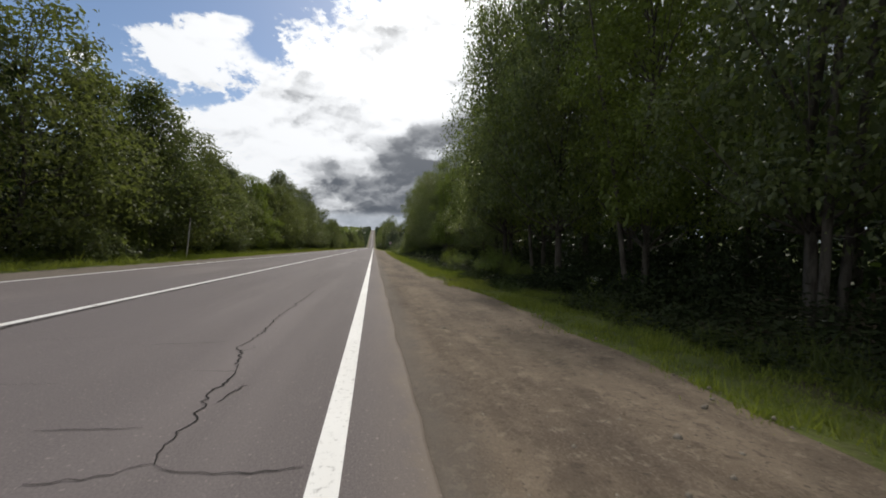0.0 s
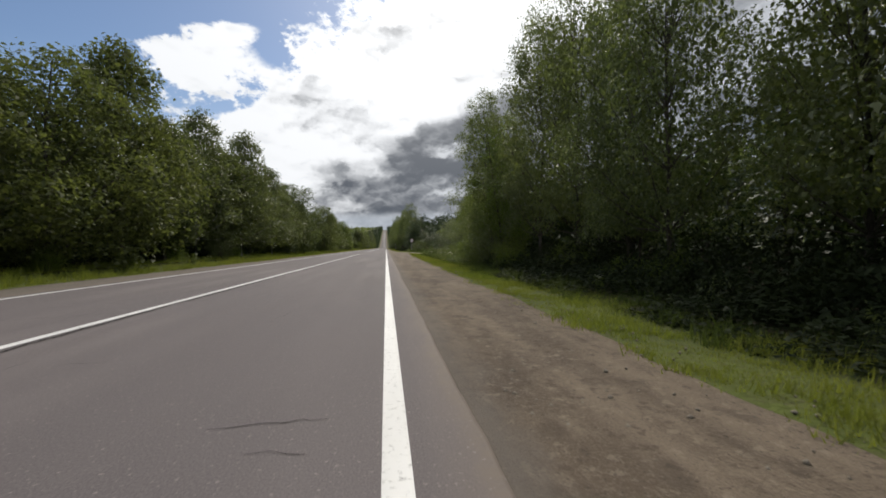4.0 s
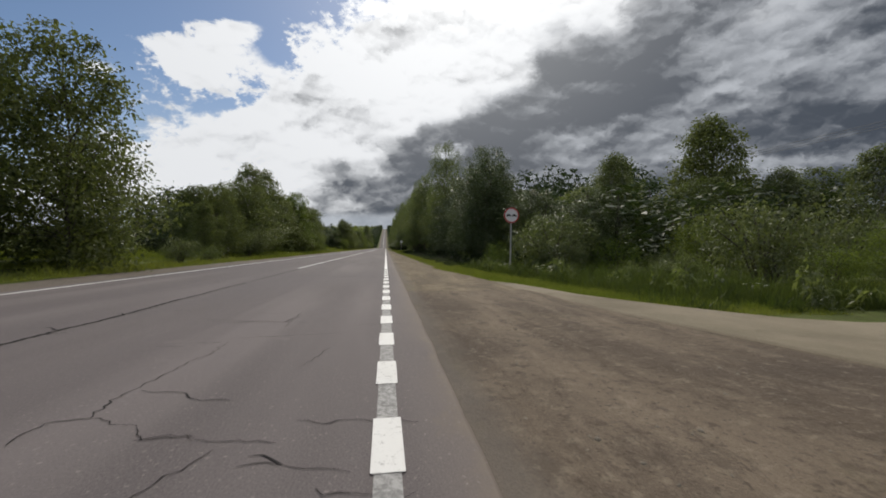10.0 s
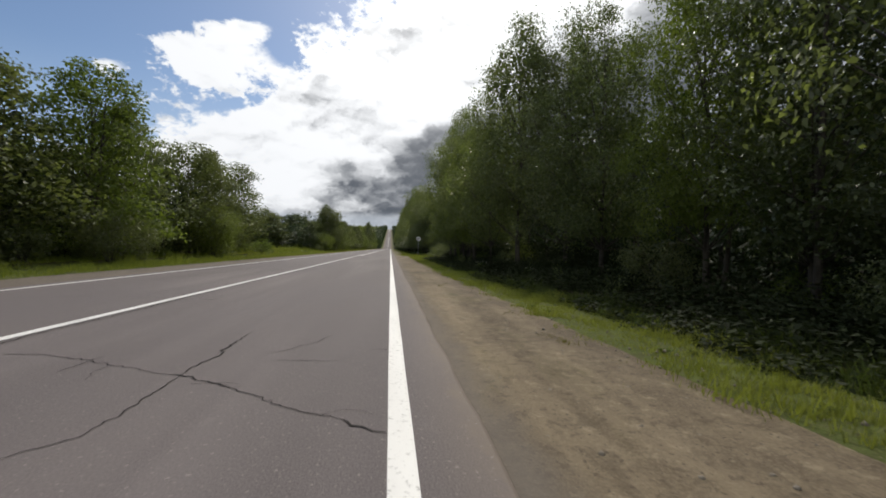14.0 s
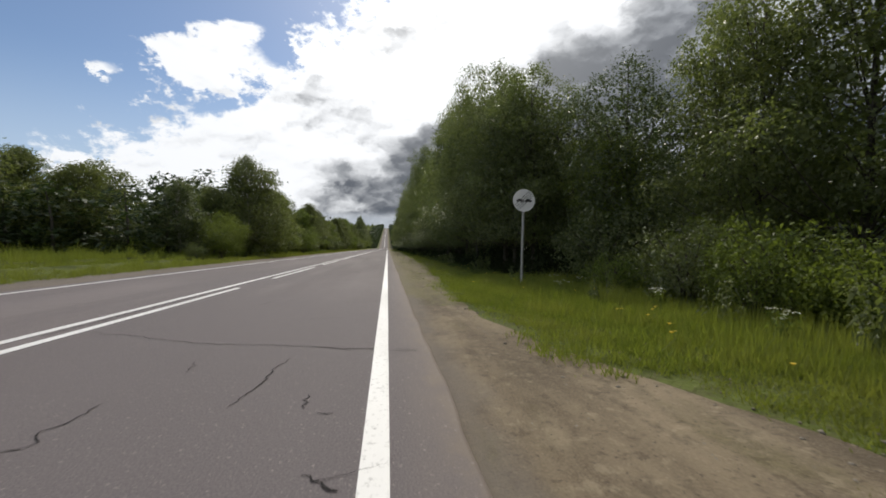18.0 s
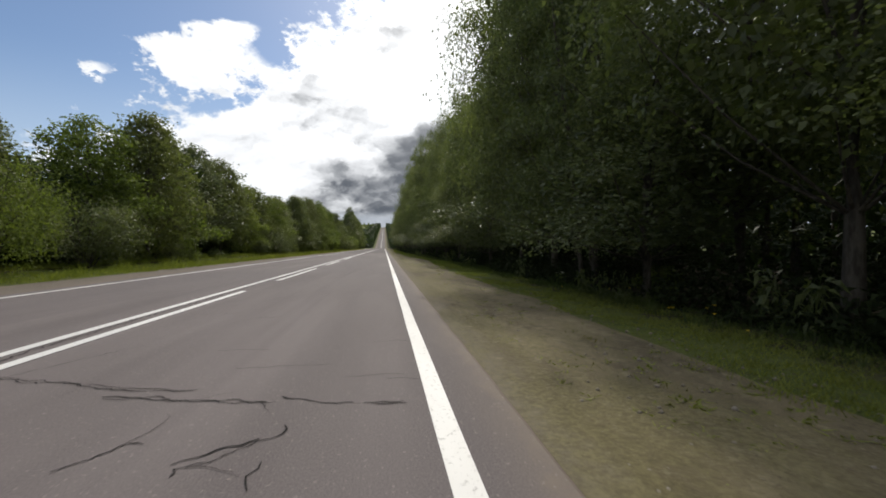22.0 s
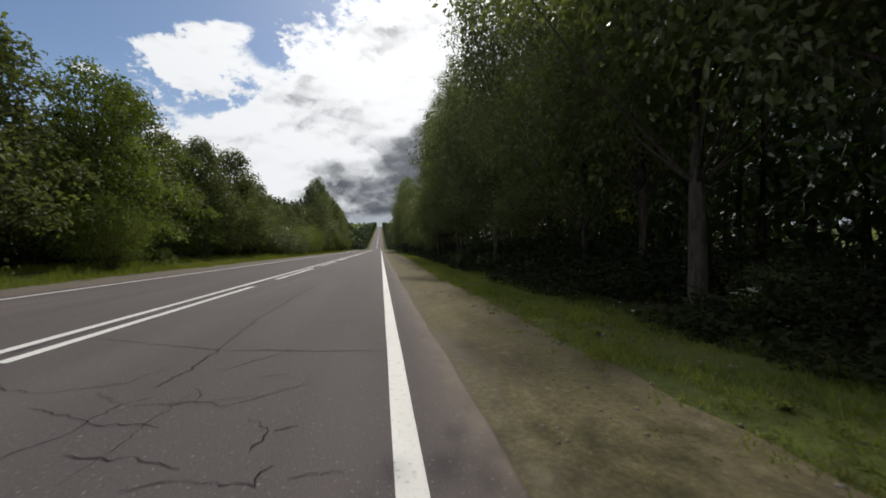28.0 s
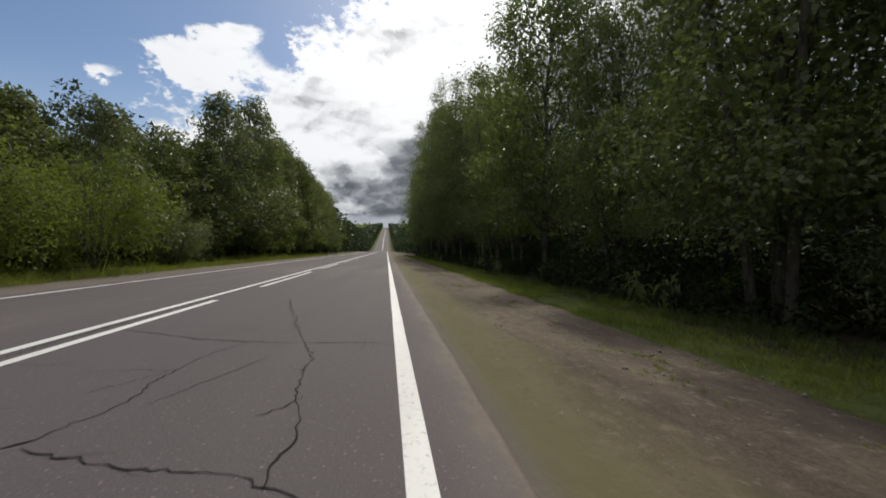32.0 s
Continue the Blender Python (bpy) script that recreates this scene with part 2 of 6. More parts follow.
def gravel_paint(moss, ribbon=False):
    def paint(k, p):
        track = k.noise(stretch(k, p, 1.6, 0.16, 1), 1.1, 4.0, 0.6)
        blot = k.noise(stretch(k, p, 1.0, 0.5, 1), 0.8, 5.0, 0.62)
        grit = k.noise(p, 70.0, 3.0, 0.75)
        c = k.mix(k.ramp(track, 0.3, 0.7), (0.110, 0.083, 0.061), (0.210, 0.163, 0.122))
        c = k.mix(k.ramp(blot, 0.42, 0.68, 0.0, 0.8), c, (0.076, 0.057, 0.045))
        dust = k.noise(stretch(k, p, 1.0, 0.4, 1), 2.7, 5.0, 0.65)
        c = k.mix(k.ramp(dust, 0.55, 0.75, 0.0, 0.6), c, (0.259, 0.205, 0.154))
        c = k.mix(k.ramp(grit, 0.42, 0.74, 0.0, 0.42), c, (0.311, 0.250, 0.195))
        patch = k.noise(stretch(k, p, 1.0, 0.55, 1), 3.6, 6.0, 0.72)
        c = k.mix(k.ramp(patch, 0.52, 0.64, 0.0, 0.55), c, (0.085, 0.066, 0.051))
        clod = k.noise(p, 10.0, 5.0, 0.7)
        c = k.mix(k.ramp(clod, 0.55, 0.66, 0.0, 0.6), c, (0.072, 0.056, 0.044))
        c = k.mix(k.ramp(clod, 0.44, 0.34, 0.0, 0.45), c, (0.300, 0.245, 0.190))
        c = k.mix(1.0, c, (1.0 + 0.42 * moss, 1.0 + 0.46 * moss, 1.0 + 0.16 * moss) if moss < 0.6 else (0.95, 1.02, 0.82), "MULTIPLY")
        c = k.mix(1.0, c, (0.74, 0.74, 0.76) if ribbon else (0.90, 0.90, 0.90), "MULTIPLY")
        speck = k.noise(p, 34.0, 2.0, 0.6)
        c = k.mix(k.ramp(speck, 0.62, 0.70, 0.0, 0.7), c, (0.061, 0.050, 0.038))
        # fine grey grit carried over from the asphalt's rim
        rim = k.add("ShaderNodeSeparateXYZ")
        k.put(rim.inputs[0], p)
        near = k.math("ADD", rim.outputs[0], k.math("MULTIPLY", k.math("SUBTRACT", k.noise(stretch(k, p, 1.0, 0.4, 1), 3.0, 5.0, 0.65), 0.5), 0.5))
        c = k.mix(k.ramp(near, 0.80, 0.42, 0.0, 0.75), c, (0.150, 0.130, 0.112))
        green = k.noise(stretch(k, p, 1.0, 0.3, 1), 1.3, 6.0, 0.68)
        if moss > 0.5:  # thicker along the asphalt, where no wheel runs
            side = k.add("ShaderNodeSeparateXYZ")
            k.put(side.inputs[0], p)
            green = k.math("ADD", green, k.ramp(side.outputs[0], 2.2, 1.0, -0.08, 0.10))
        if ribbon:  # a strip of moss beside the asphalt
            strip_at = k.math("ADD", rim.outputs[0], k.math("MULTIPLY", k.math("SUBTRACT", green, 0.5), 1.1))
            c = k.mix(k.math("MULTIPLY", k.ramp(strip_at, 1.45, 0.85, 0.0, 0.72), k.ramp(rim.outputs[0], 0.42, 0.62)), c, (0.135, 0.122, 0.056))
        fluff = k.noise(p, 24.0, 5.0, 0.75)
        tuft = k.mix(k.ramp(fluff, 0.36, 0.66), (0.084, 0.075, 0.033), (0.185, 0.163, 0.074))
        return k.mix(k.math("MULTIPLY", k.ramp(green, 0.62 - 0.2 * moss, 0.80 - 0.2 * moss, 0.0, 0.25 + 0.5 * moss), k.ramp(clod, 0.30, 0.58, 0.55, 1.0)), c, tuft)
    return paint


def gravel_relief(k, p):
    rut = k.noise(stretch(k, p, 2.2, 0.2, 1), 1.4, 3.0)
    return k.math("ADD", k.math("MULTIPLY", k.noise(p, 60.0, 3.0, 0.75), 0.6), k.math("MULTIPLY", rut, 2.5))


def sand_paint(k, p):
    blot = k.noise(p, 0.5, 5.0, 0.6)
    grit = k.noise(p, 60.0, 2.0, 0.7)
    c = k.mix(k.ramp(blot, 0.3, 0.7), (0.150, 0.124, 0.086), (0.235, 0.198, 0.142))
    lump = k.noise(p, 2.2, 6.0, 0.7)
    c = k.mix(k.ramp(lump, 0.54, 0.68, 0.0, 0.6), c, (0.105, 0.085, 0.058))
    return k.mix(k.ramp(grit, 0.4, 0.8, 0.0, 0.4), c, (0.33, 0.29, 0.21))


def ground_paint(k, p):
    blot = k.noise(p, 0.35, 5.0, 0.6)
    fine = k.noise(p, 9.0, 5.0, 0.7)
    c = k.mix(k.ramp(blot, 0.35, 0.65), (0.060, 0.078, 0.020), (0.095, 0.115, 0.028))
    c = k.mix(k.ramp(fine, 0.42, 0.66, 0.0, 0.65), c, (0.072, 0.066, 0.034))
    c = k.mix(k.ramp(k.noise(p, 38.0, 3.0, 0.7), 0.5, 0.7, 0.0, 0.7), c, (0.110, 0.125, 0.035))
    # leaf litter under the trees, none in the clearings
    at = k.add("ShaderNodeSeparateXYZ")
    k.put(at.inputs[0], p)
    x = k.math("ADD", at.outputs[0], k.math("MULTIPLY", k.noise(p, 0.6, 4.0), 1.6))
    wood = k.math("MAXIMUM", k.ramp(x, 4.0, 4.9), k.ramp(x, -11.6, -12.6))
    clear = k.math("MULTIPLY", k.ramp(at.outputs[1], 88.0, 94.0), k.ramp(at.outputs[1], 145.0, 138.0))
    glade = k.math("MULTIPLY", k.ramp(at.outputs[1], 193.0, 197.0), k.ramp(at.outputs[1], 228.0, 222.0))
    wood = k.math("MULTIPLY", wood, k.math("SUBTRACT", 1.0, k.math("MAXIMUM", clear, glade)))
    wood = k.math("MULTIPLY", wood, k.ramp(k.math("ABSOLUTE", k.math("ADD", at.outputs[0], 4.0)), 52.0, 36.0))  # fields beyond the belt of trees
    litter = k.mix(k.ramp(fine, 0.35, 0.65), (0.030, 0.024, 0.016), (0.062, 0.048, 0.030))
    return k.mix(wood, c, litter)


def leaf_paint(dark, light, warm, patch=0.5):
    """Leaf by leaf from dark to light, plant by plant towards warm, and in patches."""
    def paint(k, p):
        r = k.add("ShaderNodeNewGeometry").outputs["Random Per Island"]
        own = k.add("ShaderNodeObjectInfo").outputs["Random"]
        c = k.mix(k.math("POWER", r, 1.4), dark, light)
        c = k.mix(k.math("MULTIPLY", own, 0.45), c, warm)
        return k.mix(k.ramp(k.noise(p, patch, 3.0), 0.35, 0.7, 0.0, 0.4), c, dark)
    return paint


def bark_paint(a, b):
    def paint(k, p):
        n = k.noise(stretch(k, p, 1, 1, 0.25), 14.0, 5.0, 0.65)
        return k.mix(k.ramp(n, 0.35, 0.65), a, b)
    return paint


def paint_white(k, p):
    chip = k.noise(p, 26.0, 6.0, 0.75)
    dirt = k.noise(stretch(k, p, 1, 0.2, 1), 1.2, 4.0)
    c = k.mix(k.ramp(dirt, 0.3, 0.75), (0.72, 0.71, 0.69), (0.56, 0.55, 0.53))
    return k.mix(k.ramp(chip, 0.54, 0.68, 0.0, 0.7), c, (0.20, 0.19, 0.185))


def paint_worn(k, p):
    chip = k.noise(p, 22.0, 6.0, 0.75)
    return k.mix(k.ramp(chip, 0.40, 0.60), (0.34, 0.33, 0.32), (0.17, 0.165, 0.16))


def plain(c, var=0.15, scale=8.0):
    def paint(k, p):
        return k.mix(k.math("MULTIPLY", k.noise(p, scale, 4.0), 1.0), tuple(v * (1 - var) for v in c), tuple(min(1, v * (1 + var)) for v in c))
    return paint


M = {
    "asphalt": material("asphalt", asphalt_paint, 0.82, spec=0.16, bump=asphalt_relief, strength=0.35, distance=0.006),
    "gravel": material("gravel", gravel_paint(0.1), 0.95, spec=0.2, bump=gravel_relief, strength=0.9, distance=0.03),
    "gravel_tan": material("gravel_tan", gravel_paint(0.45), 0.95, spec=0.2, bump=gravel_relief, strength=0.8, distance=0.025),
    "gravel_mossy": material("gravel_mossy", gravel_paint(0.75), 0.95, spec=0.2, bump=gravel_relief, strength=0.6, distance=0.02),
    "gravel_brown": material("gravel_brown", gravel_paint(0.12, True), 0.95, spec=0.2, bump=gravel_relief, strength=0.8, distance=0.025),
    "sand": material("sand", sand_paint, 0.95, spec=0.2, bump=gravel_relief, strength=0.5, distance=0.02),
    "ground": material("ground", ground_paint, 0.95, spec=0.1, bump=lambda k, p: k.noise(p, 12.0, 4.0), strength=0.8, distance=0.05),
    "line": material("line_paint", paint_white, 0.6, bump=asphalt_relief, strength=0.2, distance=0.004),
    "old_line": material("old_line_paint", paint_worn, 0.75, bump=asphalt_relief, strength=0.2, distance=0.004),
    "crack": material("crack", plain((0.028, 0.026, 0.025), 0.4, 20.0), 0.95, spec=0.1),
    "stone": material("stone", plain((0.20, 0.175, 0.14), 0.5, 3.0), 0.9, spec=0.2),
    "leaf": material("leaf", leaf_paint((0.058, 0.078, 0.033), (0.160, 0.190, 0.088), (0.166, 0.182, 0.072)), 0.46, spec=0.40, through_light=0.52),
    # leaf green darkened to paint in the side turned from the sun
    "leaf_edge_shade": material("leaf_edge_shade", leaf_paint((0.032, 0.050, 0.020), (0.092, 0.120, 0.050), (0.098, 0.116, 0.044)), 0.42, spec=0.45, through_light=0.32),
    "leaf_side": material("leaf_side", leaf_paint((0.046, 0.062, 0.027), (0.134, 0.158, 0.072), (0.142, 0.152, 0.060)), 0.62, spec=0.2, through_light=0.48),
    # darker copy of the leaf green, the wood's inner shade painted in
    "leaf_deep_shade": material("leaf_deep_shade", leaf_paint((0.018, 0.033, 0.013), (0.044, 0.068, 0.026), (0.050, 0.066, 0.022)), 0.55, spec=0.25, through_light=0.25),
    "leaf_grey": material("leaf_grey", leaf_paint((0.060, 0.078, 0.038), (0.150, 0.174, 0.088), (0.155, 0.168, 0.075)), 0.52, spec=0.32, through_light=0.40),
    "leaf_light": material("leaf_light", leaf_paint((0.074, 0.104, 0.024), (0.158, 0.206, 0.055), (0.172, 0.190, 0.045)), 0.6, spec=0.2, through_light=0.44),
    # leaf green taken almost to black, standing for the shade under the crowns
    "leaf_floor_shade": material("leaf_floor_shade", leaf_paint((0.012, 0.018, 0.008), (0.028, 0.040, 0.014), (0.030, 0.036, 0.014)), 0.7, spec=0.1, through_light=0.15),
    "needle": material("needle", leaf_paint((0.018, 0.036, 0.014), (0.034, 0.058, 0.022), (0.040, 0.060, 0.020)), 0.55, spec=0.3, through_light=0.12),
    "grass": material("grass", leaf_paint((0.090, 0.118, 0.020), (0.215, 0.252, 0.055), (0.235, 0.225, 0.068), 1.4), 0.6, spec=0.2, through_light=0.42),
    "herb": material("herb", leaf_paint((0.036, 0.054, 0.015), (0.080, 0.106, 0.032), (0.090, 0.105, 0.030), 1.1), 0.55, spec=0.25, through_light=0.44),
    "dry_grass": material("dry_grass", leaf_paint((0.110, 0.100, 0.035), (0.190, 0.170, 0.070), (0.170, 0.160, 0.050)), 0.6, spec=0.3, through_light=0.35),
    "bark": material("bark", bark_paint((0.042, 0.036, 0.029), (0.100, 0.089, 0.075)), 0.9, spec=0.2),
    "bark_pale": material("bark_pale", bark_paint((0.200, 0.185, 0.160), (0.420, 0.400, 0.360)), 0.85, spec=0.2),
    "yellow": material("yellow_petal", plain((0.70, 0.50, 0.03), 0.2, 30.0), 0.6, through_light=0.2),
    "pink": material("pink_petal", plain((0.30, 0.10, 0.15), 0.2, 30.0), 0.6, through_light=0.2),
    "white_flower": material("white_petal", plain((0.62, 0.62, 0.55), 0.15, 30.0), 0.6, through_light=0.2),
    "steel": material("galvanised_steel", plain((0.36, 0.36, 0.35), 0.2, 6.0), 0.55, metal=0.35),
    "sign_white": material("sign_white", plain((0.66, 0.66, 0.66), 0.08, 5.0), 0.45),
    "sign_red": material("sign_red", plain((0.42, 0.030, 0.030), 0.12, 6.0), 0.45),
    "sign_black": material("sign_black", plain((0.030, 0.030, 0.032), 0.2, 6.0), 0.5),
    "wire": material("wire", plain((0.05, 0.05, 0.05), 0.2, 3.0), 0.6),
}


# ---- mesh helpers ----
def smooth(a, b, x):
    t = min(1.0, max(0.0, (x - a) / (b - a)))
    return t * t * (3 - 2 * t)


def between(table, y):
    return [float(np.interp(y, [r[0] for r in table], [r[i] for r in table])) for i in range(1, len(table[0]))]


RISE = [(-400, 0), (560, 0), (620, -1.2), (660, -2.0), (690, 0.0), (760, 4.5), (845, 11.0), (1100, 29.0), (1600, 64.0), (1750, 70.0), (2600, 72.0)]


def road_z(y):
    return between(RISE, y)[0]


def ground_z(x, y):
    z = road_z(y) - 0.03
    if x > 2.2:
        z -= 0.06 * (min(x, 6.5) - 2.2)
    if x < -10.2:
        z += 0.07 * (min(-x, 15.5) - 10.2)
    return z + 0.05 * noise.noise((x * 0.4, y * 0.4, 0)) * smooth(2.4, 4.0, abs(x + 3.6) - 3.6)


def mesh_of(name, verts, faces, mat, smooth_shade=False):
    me = bpy.data.meshes.new(name)
    verts = np.asarray(verts, np.float32).reshape(-1, 3)
    me.from_pydata(verts.tolist() if len(verts) < 2000 else [], [], faces if len(verts) < 2000 else [])
    if len(verts) >= 2000:
        faces = np.asarray(faces, np.int32)
        n, w = faces.shape
        me.vertices.add(len(verts))
        me.vertices.foreach_set("co", verts.ravel())
        me.loops.add(n * w)
        me.loops.foreach_set("vertex_index", faces.ravel())
        me.polygons.add(n)
        me.polygons.foreach_set("loop_start", np.arange(0, n * w, w, dtype=np.int32))
        me.update(calc_edges=True)
    me.materials.append(mat)
    if smooth_shade:
        me.polygons.foreach_set("use_smooth", [True] * len(me.polygons))
    me.validate()
    return me


def part(name, data, parent, label=""):
    ob = new(name, data)
    ob.parent = parent
    return tagged(ob, label)


def sheet(name, xs, ys, height, mat, edge=None):
    """A grid over xs and ys; edge(x, y) may shift a column sideways."""
    verts = [((x + (edge(x, y) if edge else 0.0)), y, height(x, y)) for y in ys for x in xs]
    w = len(xs)
    faces = [(j * w + i, j * w + i + 1, (j + 1) * w + i + 1, (j + 1) * w + i) for j in range(len(ys) - 1) for i in range(w - 1)]
    return mesh_of(name, verts, faces, mat, True)


def steps(*spans):
    out = []
    for a, b, d in spans:
        out += list(np.arange(a, b, d))
    return [float(v) for v in out] + [float(spans[-1][1])]


# ---- ground, road, shoulders ----
ground = new("ground", sheet("ground", [-1800, -700, -250, -90, -40, -22, -15.5, -13, -11.5, -10.2, -8, -3, 1, 2.2, 3, 4, 5, 6, 9, 16, 30, 70, 200, 700, 1800],
                             steps((-400, -40, 40), (-40, 460, 2.0), (460, 1800, 20), (1800, 2600, 200)), lambda x, y: ground_z(x, y) - 0.02, M["ground"]))
tagged(ground, "grassy soil ground under the roadside woods", "ground", kind="structure")

ROAD_L, ROAD_R = -7.86, 0.42
ROAD_Y = steps((-60, -4, 2.0), (-4, 430, 0.25), (430, 540, 2.0), (540, 1740, 10))


def ragged(x, y):
    w = 0.04 * noise.noise((0.0, y * 0.25, 3.0)) + 0.022 * noise.noise((0.0, y * 1.3, 8.0)) + 0.014 * noise.noise((0.0, y * 5.1, 2.0))
    return w * (1 if x > -0.2 else 0) + 0.5 * w * (1 if x < -7.5 else 0)


road = new("road", sheet("road", [ROAD_L, ROAD_L + 0.02, -7.3, -5.5, -3.6, -1.8, -0.3, ROAD_R - 0.02, ROAD_R], ROAD_Y, lambda x, y: road_z(y), M["asphalt"], ragged))
solid = road.modifiers.new("thickness", "SOLIDIFY")
solid.thickness, solid.offset = 0.06, -1
tagged(road, "cracked grey asphalt carriageway with white lines", "road", kind="structure")

GRAVEL_R = [(-60, 2.6), (8, 2.7), (14, 2.3), (40, 2.3), (66, 2.6), (84, 2.8), (92, 3.1), (98.5, 3.2), (118, 3.2), (122, 2.95), (125.5, 2.6), (131, 2.5), (140, 2.4), (156, 2.4), (166, 2.1), (196, 2.2), (200, 2.6), (201, 2.45), (203, 1.85), (205, 1.5), (208, 1.45), (212, 1.8), (222, 2.3), (250, 2.5), (270, 2.5), (277, 2.9), (290, 2.4), (320, 1.9), (338, 1.9), (350, 2.3), (376, 2.8), (1740, 2.3)]


def gravel_edge(x, y):
    w = 0.16 * noise.noise((1.0, y * 0.35, 5.0)) + 0.10 * noise.noise((4.0, y * 1.4, 2.0))
    return (between(GRAVEL_R, y)[0] - 2.0 + w) * smooth(0.6, 2.0, x)


def shoulder(name, a, b, mat, label):
    ys = [y for y in ROAD_Y if a <= y <= b]
    f = lambda x, y: road_z(y) - 0.025 - 0.012 * (x - 0.4) + 0.015 * noise.noise((x * 1.5, y * 0.5, 1)) - (0.06 if x > 1.95 else 0)
    ob = new(name, sheet(name, [0.30, 0.6, 0.9, 1.2, 1.5, 1.8, 2.0], ys, f, mat, gravel_edge))
    return tagged(ob, label, "road shoulder", kind="structure")


shoulder("gravel_shoulder_1", -60, 117, M["gravel"], "brown packed gravel shoulder beside the asphalt")
shoulder("gravel_shoulder_2", 117, 206, M["gravel_tan"], "tan gravel shoulder with thin moss")
shoulder("gravel_shoulder_4", 206, 346, M["gravel_mossy"], "gravel shoulder grown over with moss and weeds")
shoulder("gravel_shoulder_5", 346, 1740, M["gravel_brown"], "brown gravel shoulder with a ribbon of moss along the asphalt")
left_y = [y for y in ROAD_Y]
left_shoulder = new("gravel_shoulder_3", sheet("gravel_shoulder_3", [-10.3, -9.8, -9.0, -8.2, -7.6], left_y,
                    lambda x, y: road_z(y) - 0.02 - (0.05 if x < -10.2 else 0), M["gravel"], lambda x, y: 0.35 * noise.noise((x, y * 0.4, 2)) * (1 if x < -9.5 else 0)))
tagged(left_shoulder, "gravel shoulder along the far side of the road", "road shoulder", kind="structure")


# side road: a gravel apron with flared corners, and a sandy track that leaves at right angles
def apron_z(x, y):
    flat = road_z(y) - 0.021 - 0.012 * (x - 0.4)
    return flat if x < 2.6 else min(flat, ground_z(x, y) + 0.06) if x > 3.4 else flat


def side_sheet(name, xs, near, far, lift, mat, label):
    verts, faces, n = [], [], 12
    for x in xs:
        for i in range(n + 1):
            y = near(x) + (far(x) - near(x)) * i / n
            edge = 1.0 if i in (0, n) else 0.0
            y += edge * (0.55 * noise.noise((x * 0.9, i, 0)) + 0.20 * noise.noise((x * 3.0, i, 4)))
            z = apron_z(x, y) + lift if not edge else min(apron_z(x, y) - 0.01, ground_z(x, y) - 0.04 if x > 3.4 else 9.0)
            verts.append((x, y, z - (0.05 if x == xs[0] else 0.0)))
    for i in range(len(xs) - 1):
        faces += [(i * (n + 1) + j, (i + 1) * (n + 1) + j, (i + 1) * (n + 1) + j + 1, i * (n + 1) + j + 1) for j in range(n)]
    ob = new(name, mesh_of(name, verts, faces, mat, True))
    tagged(ob, label, "road", kind="structure")


NEAR_X = [1.3, 1.7, 2.0, 2.3, 2.6, 3.0, 3.4, 3.8, 4.3, 5, 6, 7, 8, 10, 13, 18, 26, 40, 70]
side_sheet("side_road_1", NEAR_X, lambda x: 105.8 - 6.4 * math.exp(-max(0.0, x - 2.6) / 1.3), lambda x: min(117.4, 113.8 + 11.2 * math.exp(-max(0.0, x - 2.4) / 1.3)), 0.006, M["gravel"], "dark gravel apron of the side road")
side_sheet("side_road_2", [3.0, 3.3, 3.6, 3.9, 4.3, 4.7, 5.3, 6, 7, 8, 10, 13, 18, 26, 40, 70], lambda x: 107.0 + 9.5 * math.exp(-max(0.0, x - 3.0) / 0.9), lambda x: 113.6 + 10.8 * math.exp(-max(0.0, x - 2.4) / 1.3), 0.02, M["sand"], "pale sandy side road leaving into the fields")


def bar(name, x, y0, y1, w, mat, parent, dash=1.0):
    """A painted line; x may be a table of places along the road."""
    ys = list(np.arange(y0, y1, dash)) + [y1]
    verts, faces = [], []
    table = x
    for y in ys:
        x = between(table, y)[0] if isinstance(table, list) else table
        j = 0.006 * noise.noise((x, y * 3.0, 7))
        verts += [(x - w / 2 + j, y, road_z(y) + 0.005), (x + w / 2 + j, y, road_z(y) + 0.005)]
    faces = [(2 * i, 2 * i + 1, 2 * i + 3, 2 * i + 2) for i in range(len(ys) - 1)]
    return part(name, mesh_of(name, verts, faces, mat), parent)


EDGE_W = 0.125
bar("edge_line", 0.0, -60, 98.0, EDGE_W, M["line"], road)
bar("edge_line", 0.0, 125.4, 540, EDGE_W, M["line"], road)
bar("worn_edge_line", 0.0, 98.0, 125.4, EDGE_W * 0.9, M["old_line"], road)
LEFT_LINE = [(-60, -7.64), (30, -7.64), (100, -7.44), (300, -7.36), (540, -7.34)]
CENTRE_LINE = [(-60, -3.72), (150, -3.72), (205, -3.60), (400, -3.52), (540, -3.52)]
bar("edge_line", LEFT_LINE, -60, 540, EDGE_W, M["line"], road)
bar("centre_line", CENTRE_LINE, -60, 103.2, EDGE_W, M["line"], road)
bar("centre_line", CENTRE_LINE, 127.0, 540, EDGE_W, M["line"], road)
bar("far_line", -3.6, 690, 1700, 0.3, M["line"], road, 10.0)
y = 98.53
while y < 125.2:
    ob = bar("dash", 0.0, y, y + 0.55, EDGE_W * 1.15, M["line"], road, 0.26)
    ob.location.z = 0.003
    y += 1.1185
SECOND_LINE = [(y, x + 0.34) for y, x in CENTRE_LINE]
bar("dash", SECOND_LINE, 199.2, 209.2, EDGE_W, M["line"], road)
y = 212.1
while y < 540:
    bar("dash", SECOND_LINE, y, y + 6.9, EDGE_W, M["line"], road)
    y += 9.3 if 285 < y < 335 else 9.7


